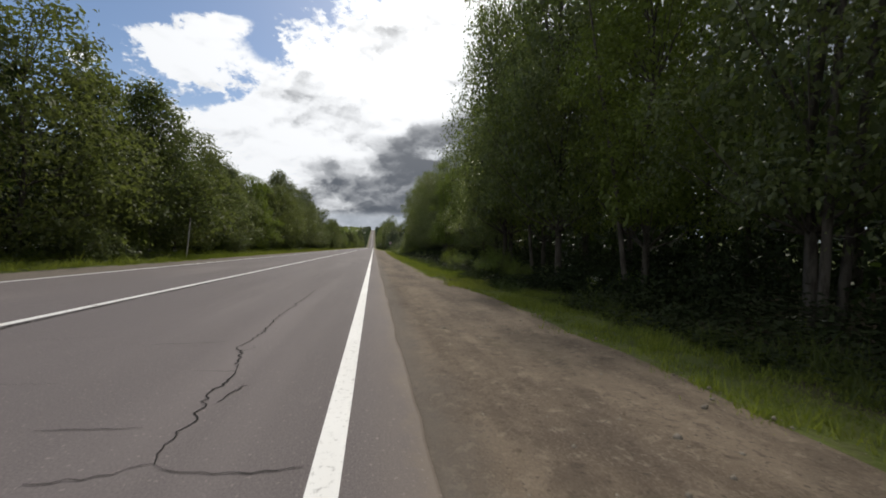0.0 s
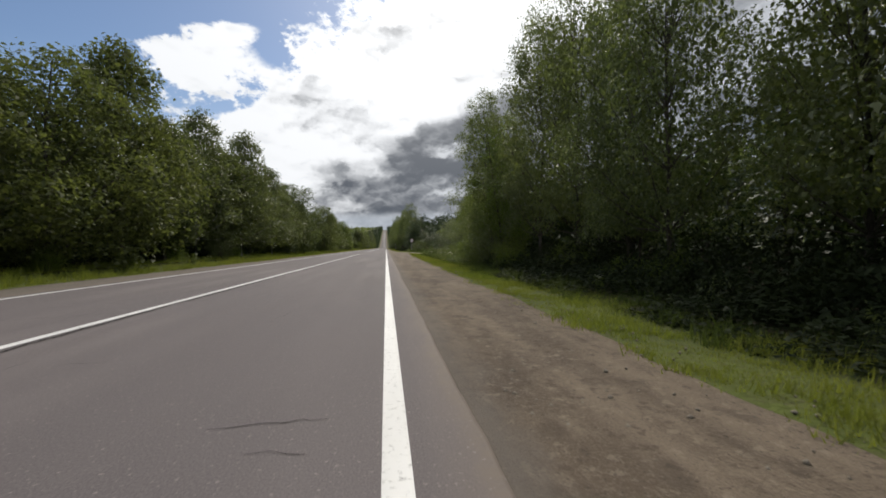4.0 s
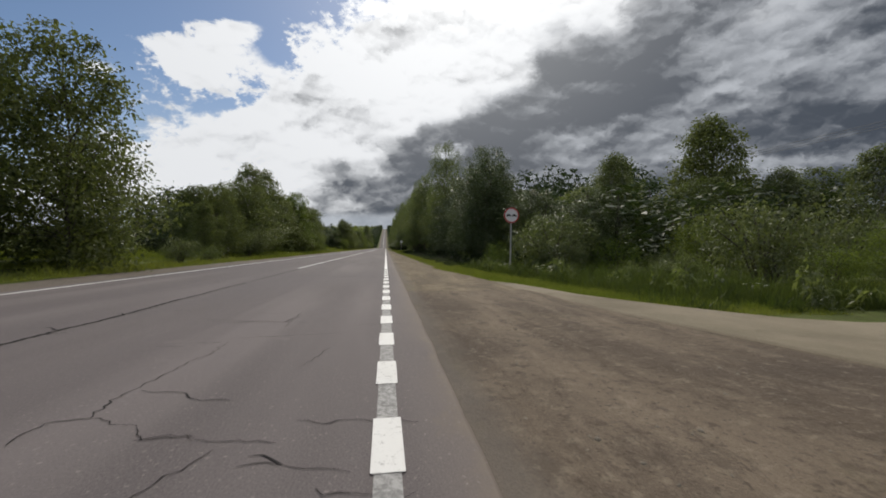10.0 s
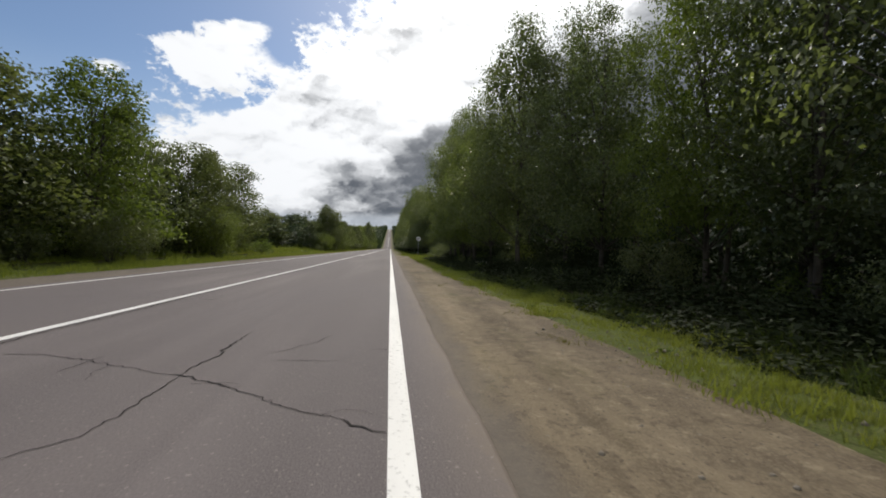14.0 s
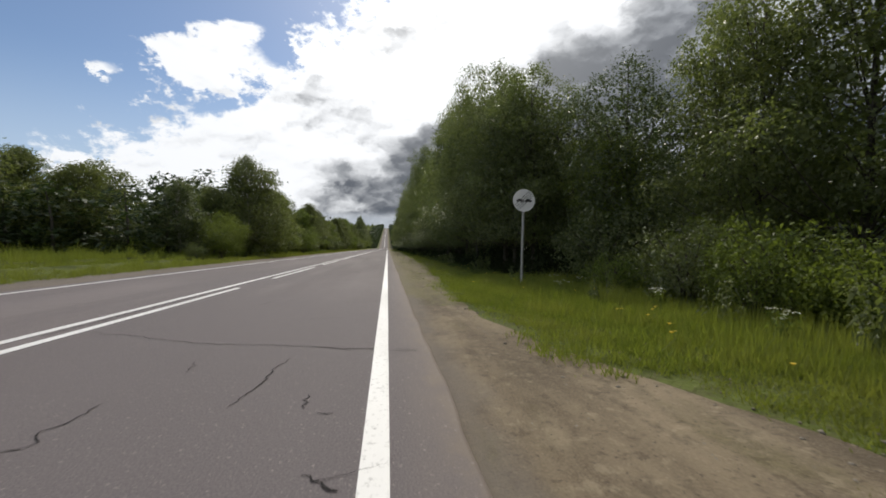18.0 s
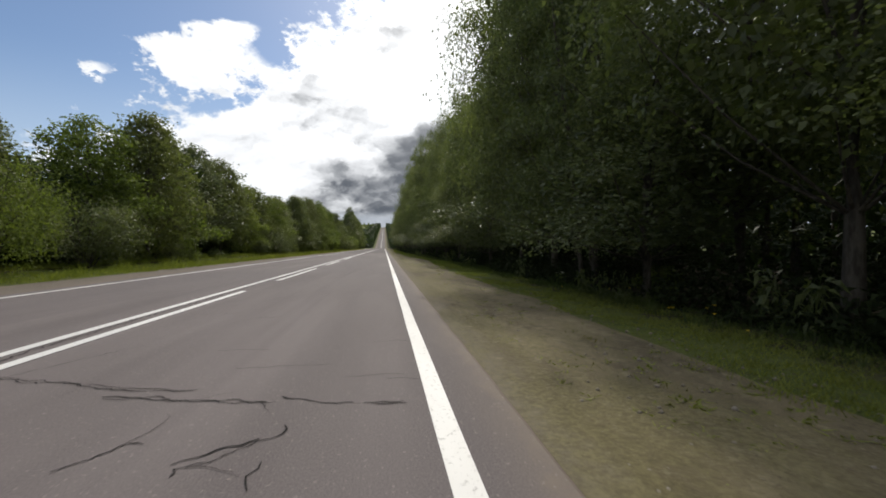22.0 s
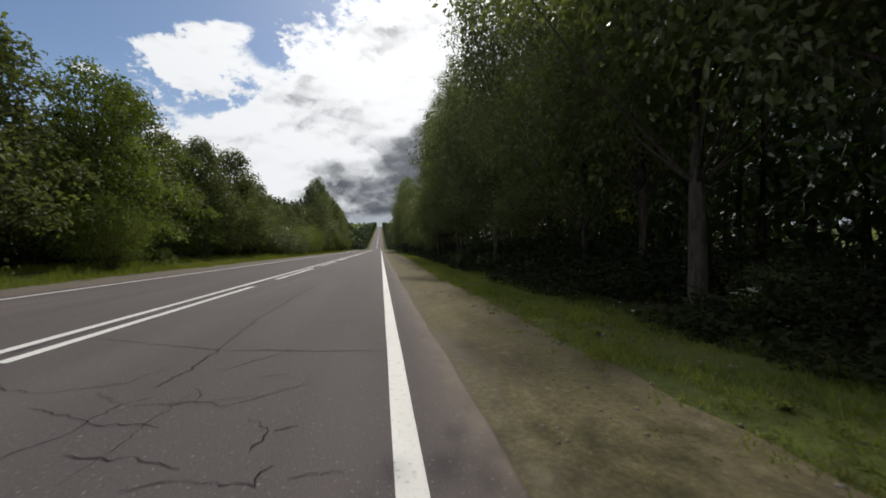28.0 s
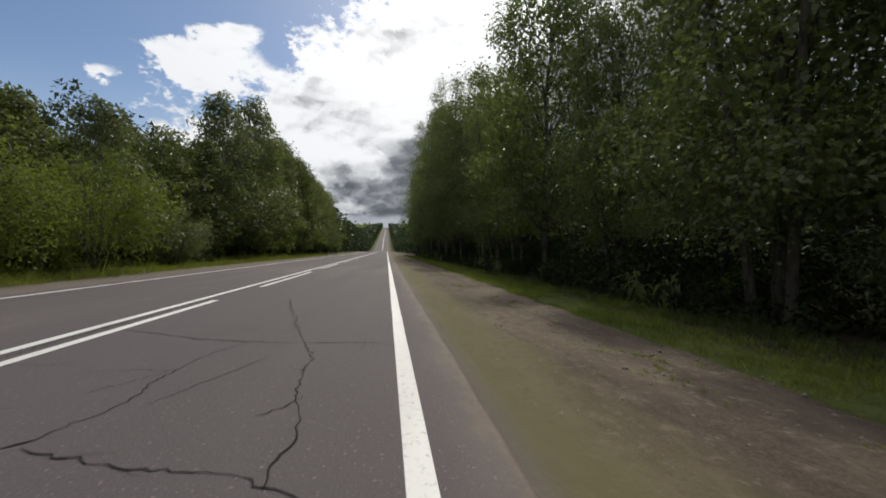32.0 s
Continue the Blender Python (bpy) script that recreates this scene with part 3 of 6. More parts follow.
def crack(x0, y0, x1, y1, width, seed, wander=0.10, stepping=0.045):
    """A wandering crack in the asphalt from one place to another."""
    rng = random.Random(seed)
    d = Vector((x1 - x0, y1 - y0))
    n = max(3, int(d.length / stepping))
    side = Vector((-d.y, d.x)).normalized()
    ox = rng.uniform(0, 99)
    wander = min(wander, 0.11 * d.length)
    verts, faces, off = [], [], 0.0
    for i in range(n + 1):
        f = i / n
        fade = min(1.0, 5 * f, 5 * (1 - f))
        off = wander * 2.2 * noise.noise((f * d.length * 0.45 + ox, seed, 0)) + wander * 0.8 * noise.noise((f * d.length * 2.2 + ox, seed, 5)) + rng.uniform(-0.022, 0.022)
        p = Vector((x0, y0)) + d * f + side * off * fade
        w = 0.92 * width * (0.55 + 0.45 * fade) * (0.45 + 0.9 * abs(noise.noise((f * d.length * 1.7 + ox, 3, seed))) + rng.uniform(0, 0.35))
        zz = road_z(p.y) + 0.0045
        verts += [(p.x - side.x * w / 2, p.y - side.y * w / 2, zz), (p.x + side.x * w / 2, p.y + side.y * w / 2, zz)]
    faces = [(2 * i, 2 * i + 1, 2 * i + 3, 2 * i + 2) for i in range(n)]
    for b in range(int(d.length * 0.6 + rng.random()) if width >= 0.011 else 0):  # hairline side branches
        i = rng.randrange(n)
        p = Vector(verts[2 * i][:2]).lerp(Vector(verts[2 * i + 1][:2]), 0.5)
        way = math.atan2(d.y, d.x) + rng.choice((-1, 1)) * rng.uniform(0.5, 1.3)
        steps, long = rng.randrange(4, 9), rng.uniform(0.03, 0.07)
        k = len(verts)
        for s in range(steps + 1):
            w = 0.5 * width * (1 - s / (steps + 1)) * rng.uniform(0.5, 1.1)
            sx, sy = -math.sin(way) * w / 2, math.cos(way) * w / 2
            verts += [(p.x - sx, p.y - sy, road_z(p.y) + 0.0055), (p.x + sx, p.y + sy, road_z(p.y) + 0.0055)]
            way += rng.uniform(-0.55, 0.55)
            p = p + Vector((math.cos(way), math.sin(way))) * long
        faces += [(k + 2 * s, k + 2 * s + 1, k + 2 * s + 3, k + 2 * s + 2) for s in range(steps)]
    return part("crack", mesh_of("crack", verts, faces, M["crack"]), road)


CRACKS_0 = [(-1.1, 1.8, -0.7, 1.9), (-0.7, 1.9, -0.8, 3.3), (-0.8, 3.3, -1, 4), (-1, 4, -1, 6.2), (-1, 6.2, -1, 8.9), (-0.7, 1.9, -0.1, 1.8), (-0.7, 2.6, -0.6, 2.9), (-1.8, 12.6, -1.6, 13.1), (-1.6, 13.1, -1.5, 13.6), (-1.5, 13.6, -1.6, 14.3), (-1.6, 14.3, -1.5, 15.5), (-1.8, 22.8, -1.7, 23.3), (-1.7, 23.3, -1.6, 24.2), (-1.6, 24.2, -1.6, 25), (-1.6, 25, -1.4, 26.1), (-1.5, 24.1, -0.7, 23.6), (-0.7, 23.6, -0.1, 23.4), (-1.4, 23.2, -0.7, 22.8), (-1.6, 25, -0.4, 24.3), (-3, 35.4, -2, 34.9)]
CRACKS_1 = [(-2, 34.9, -1.1, 34.7), (-1.1, 34.7, 0.3, 34.2), (-1.5, 34.9, -1.6, 36.2), (-1.6, 36.2, -1.6, 41.5)]
CRACKS_2 = [(-2.2, 67.2, -1.4, 66.7), (-1.4, 66.7, -0.8, 66.5), (-0.8, 66.5, -0.3, 66.2), (-0.3, 66.2, -0.1, 66.3), (-1.6, 66.3, -1.3, 66.2), (-1.8, 66.7, -1.2, 66.5), (-0.6, 66, -0.2, 65.9), (-1.8, 77.6, -1.7, 77.8), (-1.7, 77.8, -1.6, 78.2), (-1.6, 78.2, -1.6, 79), (-1.6, 79, -1.2, 78.8), (-2, 78.2, -1.1, 77.9), (-1.1, 77.9, -0.4, 77.7), (-0.7, 77.2, -0.5, 77.1), (-0.5, 77.1, -0.3, 77.1), (-3.1, 91.1, -1.5, 90.5), (-1.5, 90.5, 0.3, 89.8), (-1.8, 88.7, -1.8, 89.2), (-1.8, 89.2, -1.7, 89.9), (-1.7, 89.9, -1.5, 90.5)]
CRACKS_3 = [(-1.5, 90.5, -1.6, 92.3), (-1.6, 92.3, -1.5, 94.4), (-1.1, 88.2, -0.5, 88)]
CRACKS_4 = [(-1.7, 99.2, -1.6, 99.4), (-1.6, 99.4, -1.5, 100), (-1.5, 100, -1.5, 100.7), (-1.5, 100.7, -1.1, 100.7), (-1.2, 100.1, -1, 99.8), (-1, 99.8, 0, 99.7), (-2.2, 100.2, -1.6, 99.7), (-0.6, 99.1, -0.3, 99)]
CRACKS_5 = [(-3.1, 133.4, -2.1, 132.9), (-2.1, 132.9, -1.5, 132.7), (-1.5, 132.7, -1.2, 132.5), (-1.2, 132.5, 0.3, 132.1), (-1.5, 132.8, -1.5, 133.6), (-0.8, 132.4, -0.9, 133.3)]
CRACKS_6 = [(-2.3, 143.7, -1.4, 143.4), (-1.4, 143.4, -0.5, 143), (-0.5, 143, 0.3, 142.8), (-3.2, 156.1, -1.6, 155.4), (-1.6, 155.4, -1.1, 155.1), (-1.1, 155.1, -0.3, 154.5), (-0.3, 154.5, 0, 154.3), (-1.7, 154.2, -1.5, 154.4), (-1.5, 154.4, -1.5, 155.3), (-1.5, 155.3, -1.5, 156.9), (-4.5, 169.7, -1.3, 168.7), (-1.3, 168.7, 0.1, 168.5), (-3.1, 204.2, -2, 203.6), (-2, 203.6, -0.7, 203.2), (-0.7, 203.2, 0.3, 202.9), (-3.2, 215.3, -1.8, 214.7)]
CRACKS_7 = [(-1.8, 214.7, -0.4, 214.3), (-0.4, 214.3, 0, 214.3), (-1.6, 213.6, -1.6, 213.8)]
CRACKS_8 = [(-1.5, 226.8, -1.5, 227.8), (-1.5, 227.8, -1.4, 229.2), (-1.4, 229.2, -1.5, 232.5), (-3, 251.8, -2, 251.4), (-2, 251.4, -1.5, 251.3), (-2, 251.2, -1, 251), (-0.4, 250.9, -0.2, 250.9), (-1.2, 250.3, -0.9, 250.5), (-1.7, 262.7, -1.6, 262.7), (-1.6, 262.7, -1.5, 263.3), (-1.5, 263.3, -1.4, 264.3), (-1.4, 264.3, -1.4, 265.2), (-2.2, 266.2, -0.1, 265.5), (-0.9, 274.8, -0.9, 275.3), (-0.9, 275.3, -0.9, 275.8), (-0.9, 275.8, -0.9, 277.5)]
CRACKS_9 = [(-0.9, 277.5, -0.9, 279.4), (-0.9, 275.1, -0.5, 274.9), (-0.9, 287.3, -0.9, 287.8), (-0.9, 287.8, -1, 288.2), (-1, 288.2, -1, 289), (-1, 289, -1, 290.1), (-1.7, 287.4, -1.6, 287.6), (-1.6, 287.6, -1.5, 288.4), (-0.8, 287.3, -0.2, 287.3)]
CRACKS_10 = [(-1.6, 326, -1.6, 327.3), (-1.6, 327.3, -1.7, 329.3), (-1.7, 329.3, -1.7, 334.7), (-3.2, 327.9, -1.5, 327), (-1.5, 327, -0.1, 326.7), (-3.3, 340.1, -2.2, 339.5), (-2.2, 339.5, -1.2, 339), (-1.2, 339, 0, 338.7), (-1.6, 339.2, -1.5, 341.2), (-1.6, 337.8, -1.8, 339.2), (-0.5, 337.1, -0.8, 338.3), (-0.9, 362.6, -0.9, 363), (-0.9, 363, -1, 363.4)]
CRACKS_11 = [(-1, 363.4, -0.9, 364.1), (-0.9, 364.1, -1, 365.4), (-1, 365.4, -1.3, 373.2), (-1.9, 363.2, -1.8, 363.5), (-1.7, 362.9, -1.4, 362.8), (-1.4, 362.8, -1.1, 362.6), (-2.4, 367.7, -1, 367), (-1.9, 376, -1.8, 376.1), (-1.8, 376.1, -1.7, 376.4), (-1.7, 376.4, -1.7, 377.4), (-1.7, 377.4, -1.5, 378.2), (-3.2, 379.1, -2.3, 378.6), (-2.3, 378.6, -1, 378.1), (-1, 378.1, -0.1, 377.9), (-0.6, 375.5, -0.6, 376.2), (-0.6, 376.2, -1, 378.3), (-1, 378.3, -1.9, 381.9), (-1.8, 376, -1.4, 375.8), (-1.4, 375.8, -0.7, 375.6), (-0.7, 375.6, -0.4, 375.4)]
CRACKS_12 = [(-1.74, 110.2, -1.76, 110.46), (-1.76, 110.46, -1.57, 110.49), (-1.57, 110.49, -1.6, 110.96), (-1.6, 110.96, -1.57, 111.33), (-1.57, 111.33, -1.54, 111.72), (-1.54, 111.72, -1.5, 112.29), (-1.55, 110.93, -1.29, 110.86), (-1.29, 110.86, -1.14, 110.72), (-1.14, 110.72, -0.92, 110.66), (-1.57, 110.49, -1.37, 110.38), (-1.37, 110.38, -1.25, 110.32), (-1.25, 110.32, -1.15, 110.17), (-1.15, 110.17, -0.92, 110.14), (-0.92, 110.14, -0.52, 110.06), (-0.6, 109.94, -0.44, 109.85), (-0.44, 109.85, -0.15, 109.75), (-0.47, 110.31, -0.33, 110.24), (-0.33, 110.24, -0.22, 110.28), (-0.22, 110.28, 0.16, 110.2), (-0.27, 109.65, -0.14, 109.6), (-0.14, 109.6, 0.11, 109.58), (-2.42, 113.86, -1.67, 113.45), (-1.67, 113.45, -0.94, 113.31)]
CRACKS_13 = [(-1.65, 225.53, -1.6, 225.87), (-1.6, 225.87, -1.55, 226.38), (-1.55, 226.38, -1.51, 226.89), (-1.51, 226.89, -1.48, 227.21), (-2.15, 227.44, -1.69, 227.21), (-1.69, 227.21, -1.54, 226.96), (-2.21, 226.97, -1.74, 226.78), (-1.46, 226.78, -1.11, 226.69), (-1.11, 226.69, -0.99, 226.52), (-0.99, 226.52, -0.84, 226.41), (-1.05, 226.22, -0.84, 226.04), (-0.84, 226.04, -0.77, 225.85), (-0.66, 226.15, -0.49, 225.96), (-0.49, 225.96, -0.33, 225.91), (-0.37, 225.85, -0.13, 225.79), (-0.96, 225.78, -0.99, 225.67), (-0.99, 225.67, -0.89, 225.51), (-0.89, 225.51, -0.73, 225.4), (-1.94, 227.79, -1.77, 228.36), (-0.49, 227.23, -0.12, 227.14)]
CRACKS_14 = [(-1.77, 325.07, -1.65, 325.34), (-1.65, 325.34, -1.64, 325.7), (-1.64, 325.7, -1.51, 325.8), (-2.71, 326.27, -2.24, 326.0), (-2.24, 326.0, -1.83, 326.15), (-1.83, 326.15, -1.75, 326.53), (-2.14, 325.72, -1.77, 325.52), (-1.77, 325.52, -1.63, 325.42), (-1.63, 325.42, -1.24, 325.3), (-1.4, 325.64, -1.24, 325.68), (-1.24, 325.68, -1.01, 325.56), (-1.01, 325.56, -0.62, 325.93), (-1.92, 325.97, -1.64, 325.7), (-1.32, 325.92, -1.22, 325.68), (-1.52, 325.06, -1.23, 324.99), (-1.23, 324.99, -0.94, 324.84), (-1.1, 324.71, -0.92, 324.75), (-0.92, 324.75, -0.76, 324.72), (-0.76, 324.72, -0.59, 324.65), (-0.59, 324.65, -0.56, 324.81), (-0.49, 324.69, -0.26, 324.7), (-0.66, 325.16, -0.53, 325.2), (-0.82, 325.35, -0.67, 325.16), (-0.67, 325.16, -0.7, 324.96)]
CRACKS_15 = [(-1.71, 33.36, -1.8, 33.5), (-1.8, 33.5, -1.69, 33.74), (-1.69, 33.74, -1.62, 34.15), (-1.62, 34.15, -1.5, 34.48), (-1.64, 33.3, -1.37, 33.17), (-1.37, 33.17, -0.92, 32.98), (-0.51, 33.47, -0.38, 33.3), (-0.38, 33.3, -0.12, 33.29), (-2.12, 33.82, -1.77, 33.6), (-1.71, 165.72, -1.67, 166.1), (-1.67, 166.1, -1.61, 166.42), (-1.61, 166.42, -1.57, 166.83), (-1.57, 166.83, -1.54, 167.19), (-1.54, 167.19, -1.57, 167.87), (-1.57, 167.87, -1.54, 168.64), (-1.54, 167.19, -1.22, 167.09), (-1.22, 167.09, -1.08, 167.34), (-5.32, 170.29, -4.46, 169.66), (-4.46, 169.66, -3.56, 169.45), (-2.11, 170.66, -1.11, 170.29), (-2.31, 166.46, -2.08, 166.37)]
for i, c in enumerate([(-3.09, 122.65, -2.49, 122.24), (-2.49, 122.24, -2.0, 121.89), (-2.0, 121.89, -1.58, 121.63), (-1.58, 121.63, -1.16, 121.32), (-1.16, 121.32, -0.8, 121.13), (-0.8, 121.13, -0.52, 120.96), (-0.52, 120.96, -0.25, 120.87), (-0.25, 120.87, 0.22, 120.8)]):  # the widest crack, across the whole lane
    crack(*c, 0.030, 3000 + i, 0.05)
CRACKS_16 = [(-0.6, 99.7, -0.58, 99.3), (-0.58, 99.3, -0.57, 99.06), (-1.02, 99.5, -0.73, 99.3), (-0.68, 99.08, -0.37, 99.07), (-3.2, 101.67, -3.15, 102.5), (-3.15, 102.5, -2.98, 103.57), (-1.84, 102.86, -1.03, 102.68), (-1.59, 107.41, -1.08, 107.26), (0.09, 99.39, 0.32, 99.37), (-1.85, 100.14, -1.43, 100.11), (-1.85, 99.57, -1.44, 99.34), (-1.23, 99.77, -0.82, 99.74)]
for i, c in enumerate(CRACKS_12 + CRACKS_13 + CRACKS_14 + CRACKS_15 + CRACKS_16 + CRACKS_4):
    crack(*c, 0.007 + 0.004 * ((i * 7) % 5) / 4, 2000 + i)
for i, c in enumerate(CRACKS_0 + CRACKS_1 + CRACKS_2 + CRACKS_3 + CRACKS_5 + CRACKS_6 + CRACKS_7 + CRACKS_8 + CRACKS_9 + CRACKS_10 + CRACKS_11):
    crack(*c, 0.011 + 0.006 * ((i * 7) % 5) / 4, i + 1, 0.07)


CRACKS_17 = [(-3.31, 63.74, -2.33, 63.16), (-2.33, 63.16, -1.46, 62.82), (-1.46, 62.82, -0.61, 62.41), (-0.61, 62.41, -0.06, 62.32), (-0.06, 62.32, 0.23, 62.09), (-1.12, 61.23, -1.07, 60.87), (-1.07, 60.87, -1.18, 60.69), (-1.18, 60.69, -1.29, 60.51), (-1.29, 60.51, -1.32, 60.37), (-1.32, 60.37, -1.33, 60.3), (-0.86, 60.69, -0.68, 60.63), (-0.68, 60.63, -0.48, 60.53), (-2.1, 64.61, -1.33, 64.13), (-2.19, 72.98, -0.94, 72.51), (-2.09, 67.95, -1.48, 67.59), (-0.39, 66.84, -0.18, 66.78), (-2.61, 67.25, -2.26, 67.07), (-1.8, 66.29, -1.69, 66.32), (-1.69, 66.32, -1.2, 66.12), (-0.33, 203.06, -0.07, 202.99)]
CRACKS_18 = [(0.13, 202.98, 0.32, 202.93), (-1.59, 201.88, -1.59, 201.65), (-1.59, 201.65, -1.65, 201.52), (-1.65, 201.52, -1.58, 201.33), (-1.58, 201.33, -1.65, 201.3), (-0.43, 201.88, -0.41, 201.65), (-0.29, 200.93, -0.2, 200.87), (-0.2, 200.87, -0.13, 200.8), (-1.4, 202.48, -1.47, 202.8), (-0.33, 201.58, -0.24, 201.57), (-5.44, 206.19, -4.72, 206.87), (-2.75, 266.38, -2.21, 266.15), (-2.21, 266.15, -1.38, 265.9), (-1.38, 265.9, -0.89, 265.6), (-0.52, 265.59, -0.18, 265.48), (-1.32, 264.17, -0.88, 264.04), (-0.88, 264.04, -0.6, 264.07), (-0.66, 263.59, -0.5, 263.46), (-0.5, 263.46, -0.34, 263.41), (-0.35, 263.17, -0.09, 263.2)]
CRACKS_19 = [(-0.71, 263.08, -0.46, 263.04), (-0.46, 263.04, -0.21, 262.97), (-0.31, 262.61, -0.09, 262.58), (-1.92, 264.44, -1.67, 264.34), (-1.99, 263.84, -1.85, 263.83), (-1.85, 263.83, -1.74, 264.03), (-0.62, 262.57, -0.58, 262.68), (-2.4, 264.05, -2.24, 263.94), (-5.44, 267.4, -4.25, 266.95), (-0.52, 77.55, -0.35, 77.51), (-0.38, 78.02, -0.23, 77.98), (-2.25, 78.08, -1.99, 78.01), (-1.55, 80.51, -1.53, 81.81), (-0.7, 78.39, -0.58, 78.36), (-1.84, 102.81, -1.08, 102.69), (-2.5, 108.13, -1.1, 107.26), (-0.98, 99.45, -0.77, 99.32), (-0.63, 99.06, -0.33, 99.02), (-2.58, 101.98, -1.96, 101.48), (-2.06, 100.75, -1.83, 100.66)]
for i, c in enumerate(CRACKS_17 + CRACKS_18 + CRACKS_19):
    crack(*c, 0.010 + 0.005 * ((i * 7) % 5) / 4, 4000 + i, 0.05)
CRACKS_30 = [(-3.03, 251.8, -2.53, 251.61), (-2.53, 251.61, -2.24, 251.47), (-2.24, 251.47, -1.81, 251.31), (-1.81, 251.31, -1.49, 251.28), (-2.03, 251.24, -1.59, 251.13), (-1.59, 251.13, -1.23, 251.02), (-1.23, 251.02, -0.94, 250.99), (-0.93, 251.08, -0.71, 250.96), (-0.71, 250.96, -0.49, 250.91), (-0.43, 250.9, -0.18, 250.85), (-1.66, 250.31, -1.57, 250.4), (-1.57, 250.4, -1.52, 250.51), (-1.52, 250.51, -1.42, 250.52), (-1.16, 250.2, -1.13, 250.27), (-1.13, 250.27, -1.02, 250.33), (-1.02, 250.33, -0.97, 250.4), (-0.97, 250.4, -0.85, 250.49), (-0.85, 250.49, -0.82, 250.65), (-0.83, 250.27, -0.82, 250.05), (-1.51, 288.36, -1.53, 288.05)]
CRACKS_31 = [(-1.53, 288.05, -1.55, 287.85), (-1.55, 287.85, -1.66, 287.62), (-1.66, 287.62, -1.64, 287.43), (-0.84, 287.3, -0.64, 287.29), (-0.64, 287.29, -0.48, 287.23), (-0.48, 287.23, -0.41, 287.28), (-0.41, 287.28, -0.19, 287.3), (-1.9, 290.66, -1.42, 290.57), (-1.42, 290.57, -1.12, 290.32), (-1.92, 289, -2.09, 288.39), (-2.09, 288.39, -2.2, 288.08), (-1.51, 288.66, -1.27, 288.72), (-1.94, 363.24, -1.88, 363.36), (-1.88, 363.36, -1.81, 363.54), (-1.85, 363.96, -1.76, 364.19), (-2.31, 367.57, -1.76, 367.3), (-1.57, 367.15, -1.04, 366.95)]
for i, c in enumerate(CRACKS_30 + CRACKS_31):
    crack(*c, 0.011 + 0.005 * ((i * 7) % 5) / 4, 4500 + i, 0.05)


rng = random.Random(11)
# fine short cracks all along the lane, most of them across it, in shoals where the surface is old
for a, b, n in ((-2, 20, 10), (20, 42, 16), (42, 60, 22), (60, 72, 22), (72, 84, 26), (84, 98, 24), (98, 118, 52), (118, 150, 18), (150, 172, 22), (172, 200, 26), (200, 222, 18), (222, 234, 26), (234, 248, 14), (248, 270, 46), (270, 296, 34), (296, 330, 46), (330, 345, 16), (345, 362, 6), (362, 384, 22), (384, 430, 30)):
    for i in range(n):
        cx, cy = rng.uniform(-3.3, -0.1), rng.uniform(a, b)
        turn = rng.choice((0.03, -0.05, 0.1, -0.12, 0.0, 1.1, 1.45)) + rng.uniform(-0.12, 0.12)
        long = rng.uniform(0.15, 0.8) if abs(turn) < 0.5 else rng.uniform(0.3, 1.2)
        crack(cx, cy, min(0.3, cx + long * math.cos(turn)), cy + long * math.sin(turn), rng.uniform(0.006, 0.0105), 5000 + int(a) * 60 + i, 0.04)
for i in range(70):
    cx, cy = rng.uniform(-7.2, -4.0), rng.uniform(0, 430)
    a = rng.choice((0.05, 1.4, 3.1)) + rng.uniform(-0.2, 0.2)
    n = rng.uniform(0.6, 2.2)
    crack(cx, cy, max(-7.5, cx + n * math.cos(a)), cy + n * math.sin(a) * 1.6, 0.012, 900 + i, 0.07)
for i in range(30):  # the seam between the two lanes
    a, b = -6.0 + i * 14, 7.5 + i * 14
    crack(between(CENTRE_LINE, a)[0] + 0.14, a, between(CENTRE_LINE, b)[0] + 0.14, b, 0.060 if b < 160 else 0.024, 1200 + i, 0.03)


# ---- plants ----
def turn_basis(n, rng_np, up_bias=0.0, out=None):
    """n random orthonormal pairs; the normals lean upward, and outward where out is given."""
    nrm = rng_np.normal(size=(n, 3)) + (0, 0, up_bias)
    if out is not None:
        nrm = nrm + out
    nrm /= np.linalg.norm(nrm, axis=1, keepdims=True)
    t = rng_np.normal(size=(n, 3))
    t -= (t * nrm).sum(1, keepdims=True) * nrm
    t /= np.linalg.norm(t, axis=1, keepdims=True)
    return nrm, t, np.cross(nrm, t)


def leaves_at(points, size, rng_np, up_bias=0.6, slim=0.55, droop=0.25, blades=4, out=None):
    """Leaf blades round the given points: oval ones of six corners, folded ones of four, or plain ones of three."""
    n = len(points)
    nrm, t, b = turn_basis(n, rng_np, up_bias, out)
    s = size * rng_np.uniform(0.6, 1.35, (n, 1))
    low = -np.array((0, 0, 1.0)) * s * droop
    if blades == 3:
        tip = points + t * s * 1.15 + low
        heel = points + t * s * 0.12
        verts = np.stack([heel + b * s * slim * 0.55, heel - b * s * slim * 0.55 + t * s * 0.15, tip], 1)
        return verts.reshape(-1, 3), np.arange(n * 3).reshape(-1, 3)
    if blades == 6:
        w = b * s * slim * 0.5
        verts = np.stack([points, points + t * s * 0.28 + w * 0.85, points + t * s * 0.68 + w * 0.8 + low * 0.5, points + t * s + low, points + t * s * 0.68 - w * 0.8 + low * 0.5, points + t * s * 0.28 - w * 0.85], 1)
        return verts.reshape(-1, 3), np.arange(n * 6).reshape(-1, 6)
    mid = points + t * s * 0.5
    verts = np.stack([points, mid + b * s * slim * 0.5 + nrm * s * 0.10, points + t * s + low, mid - b * s * slim * 0.5 + nrm * s * 0.10], 1)
    return verts.reshape(-1, 3), (np.arange(n) * 4)[:, None] + np.array([[0, 1, 2, 3]])


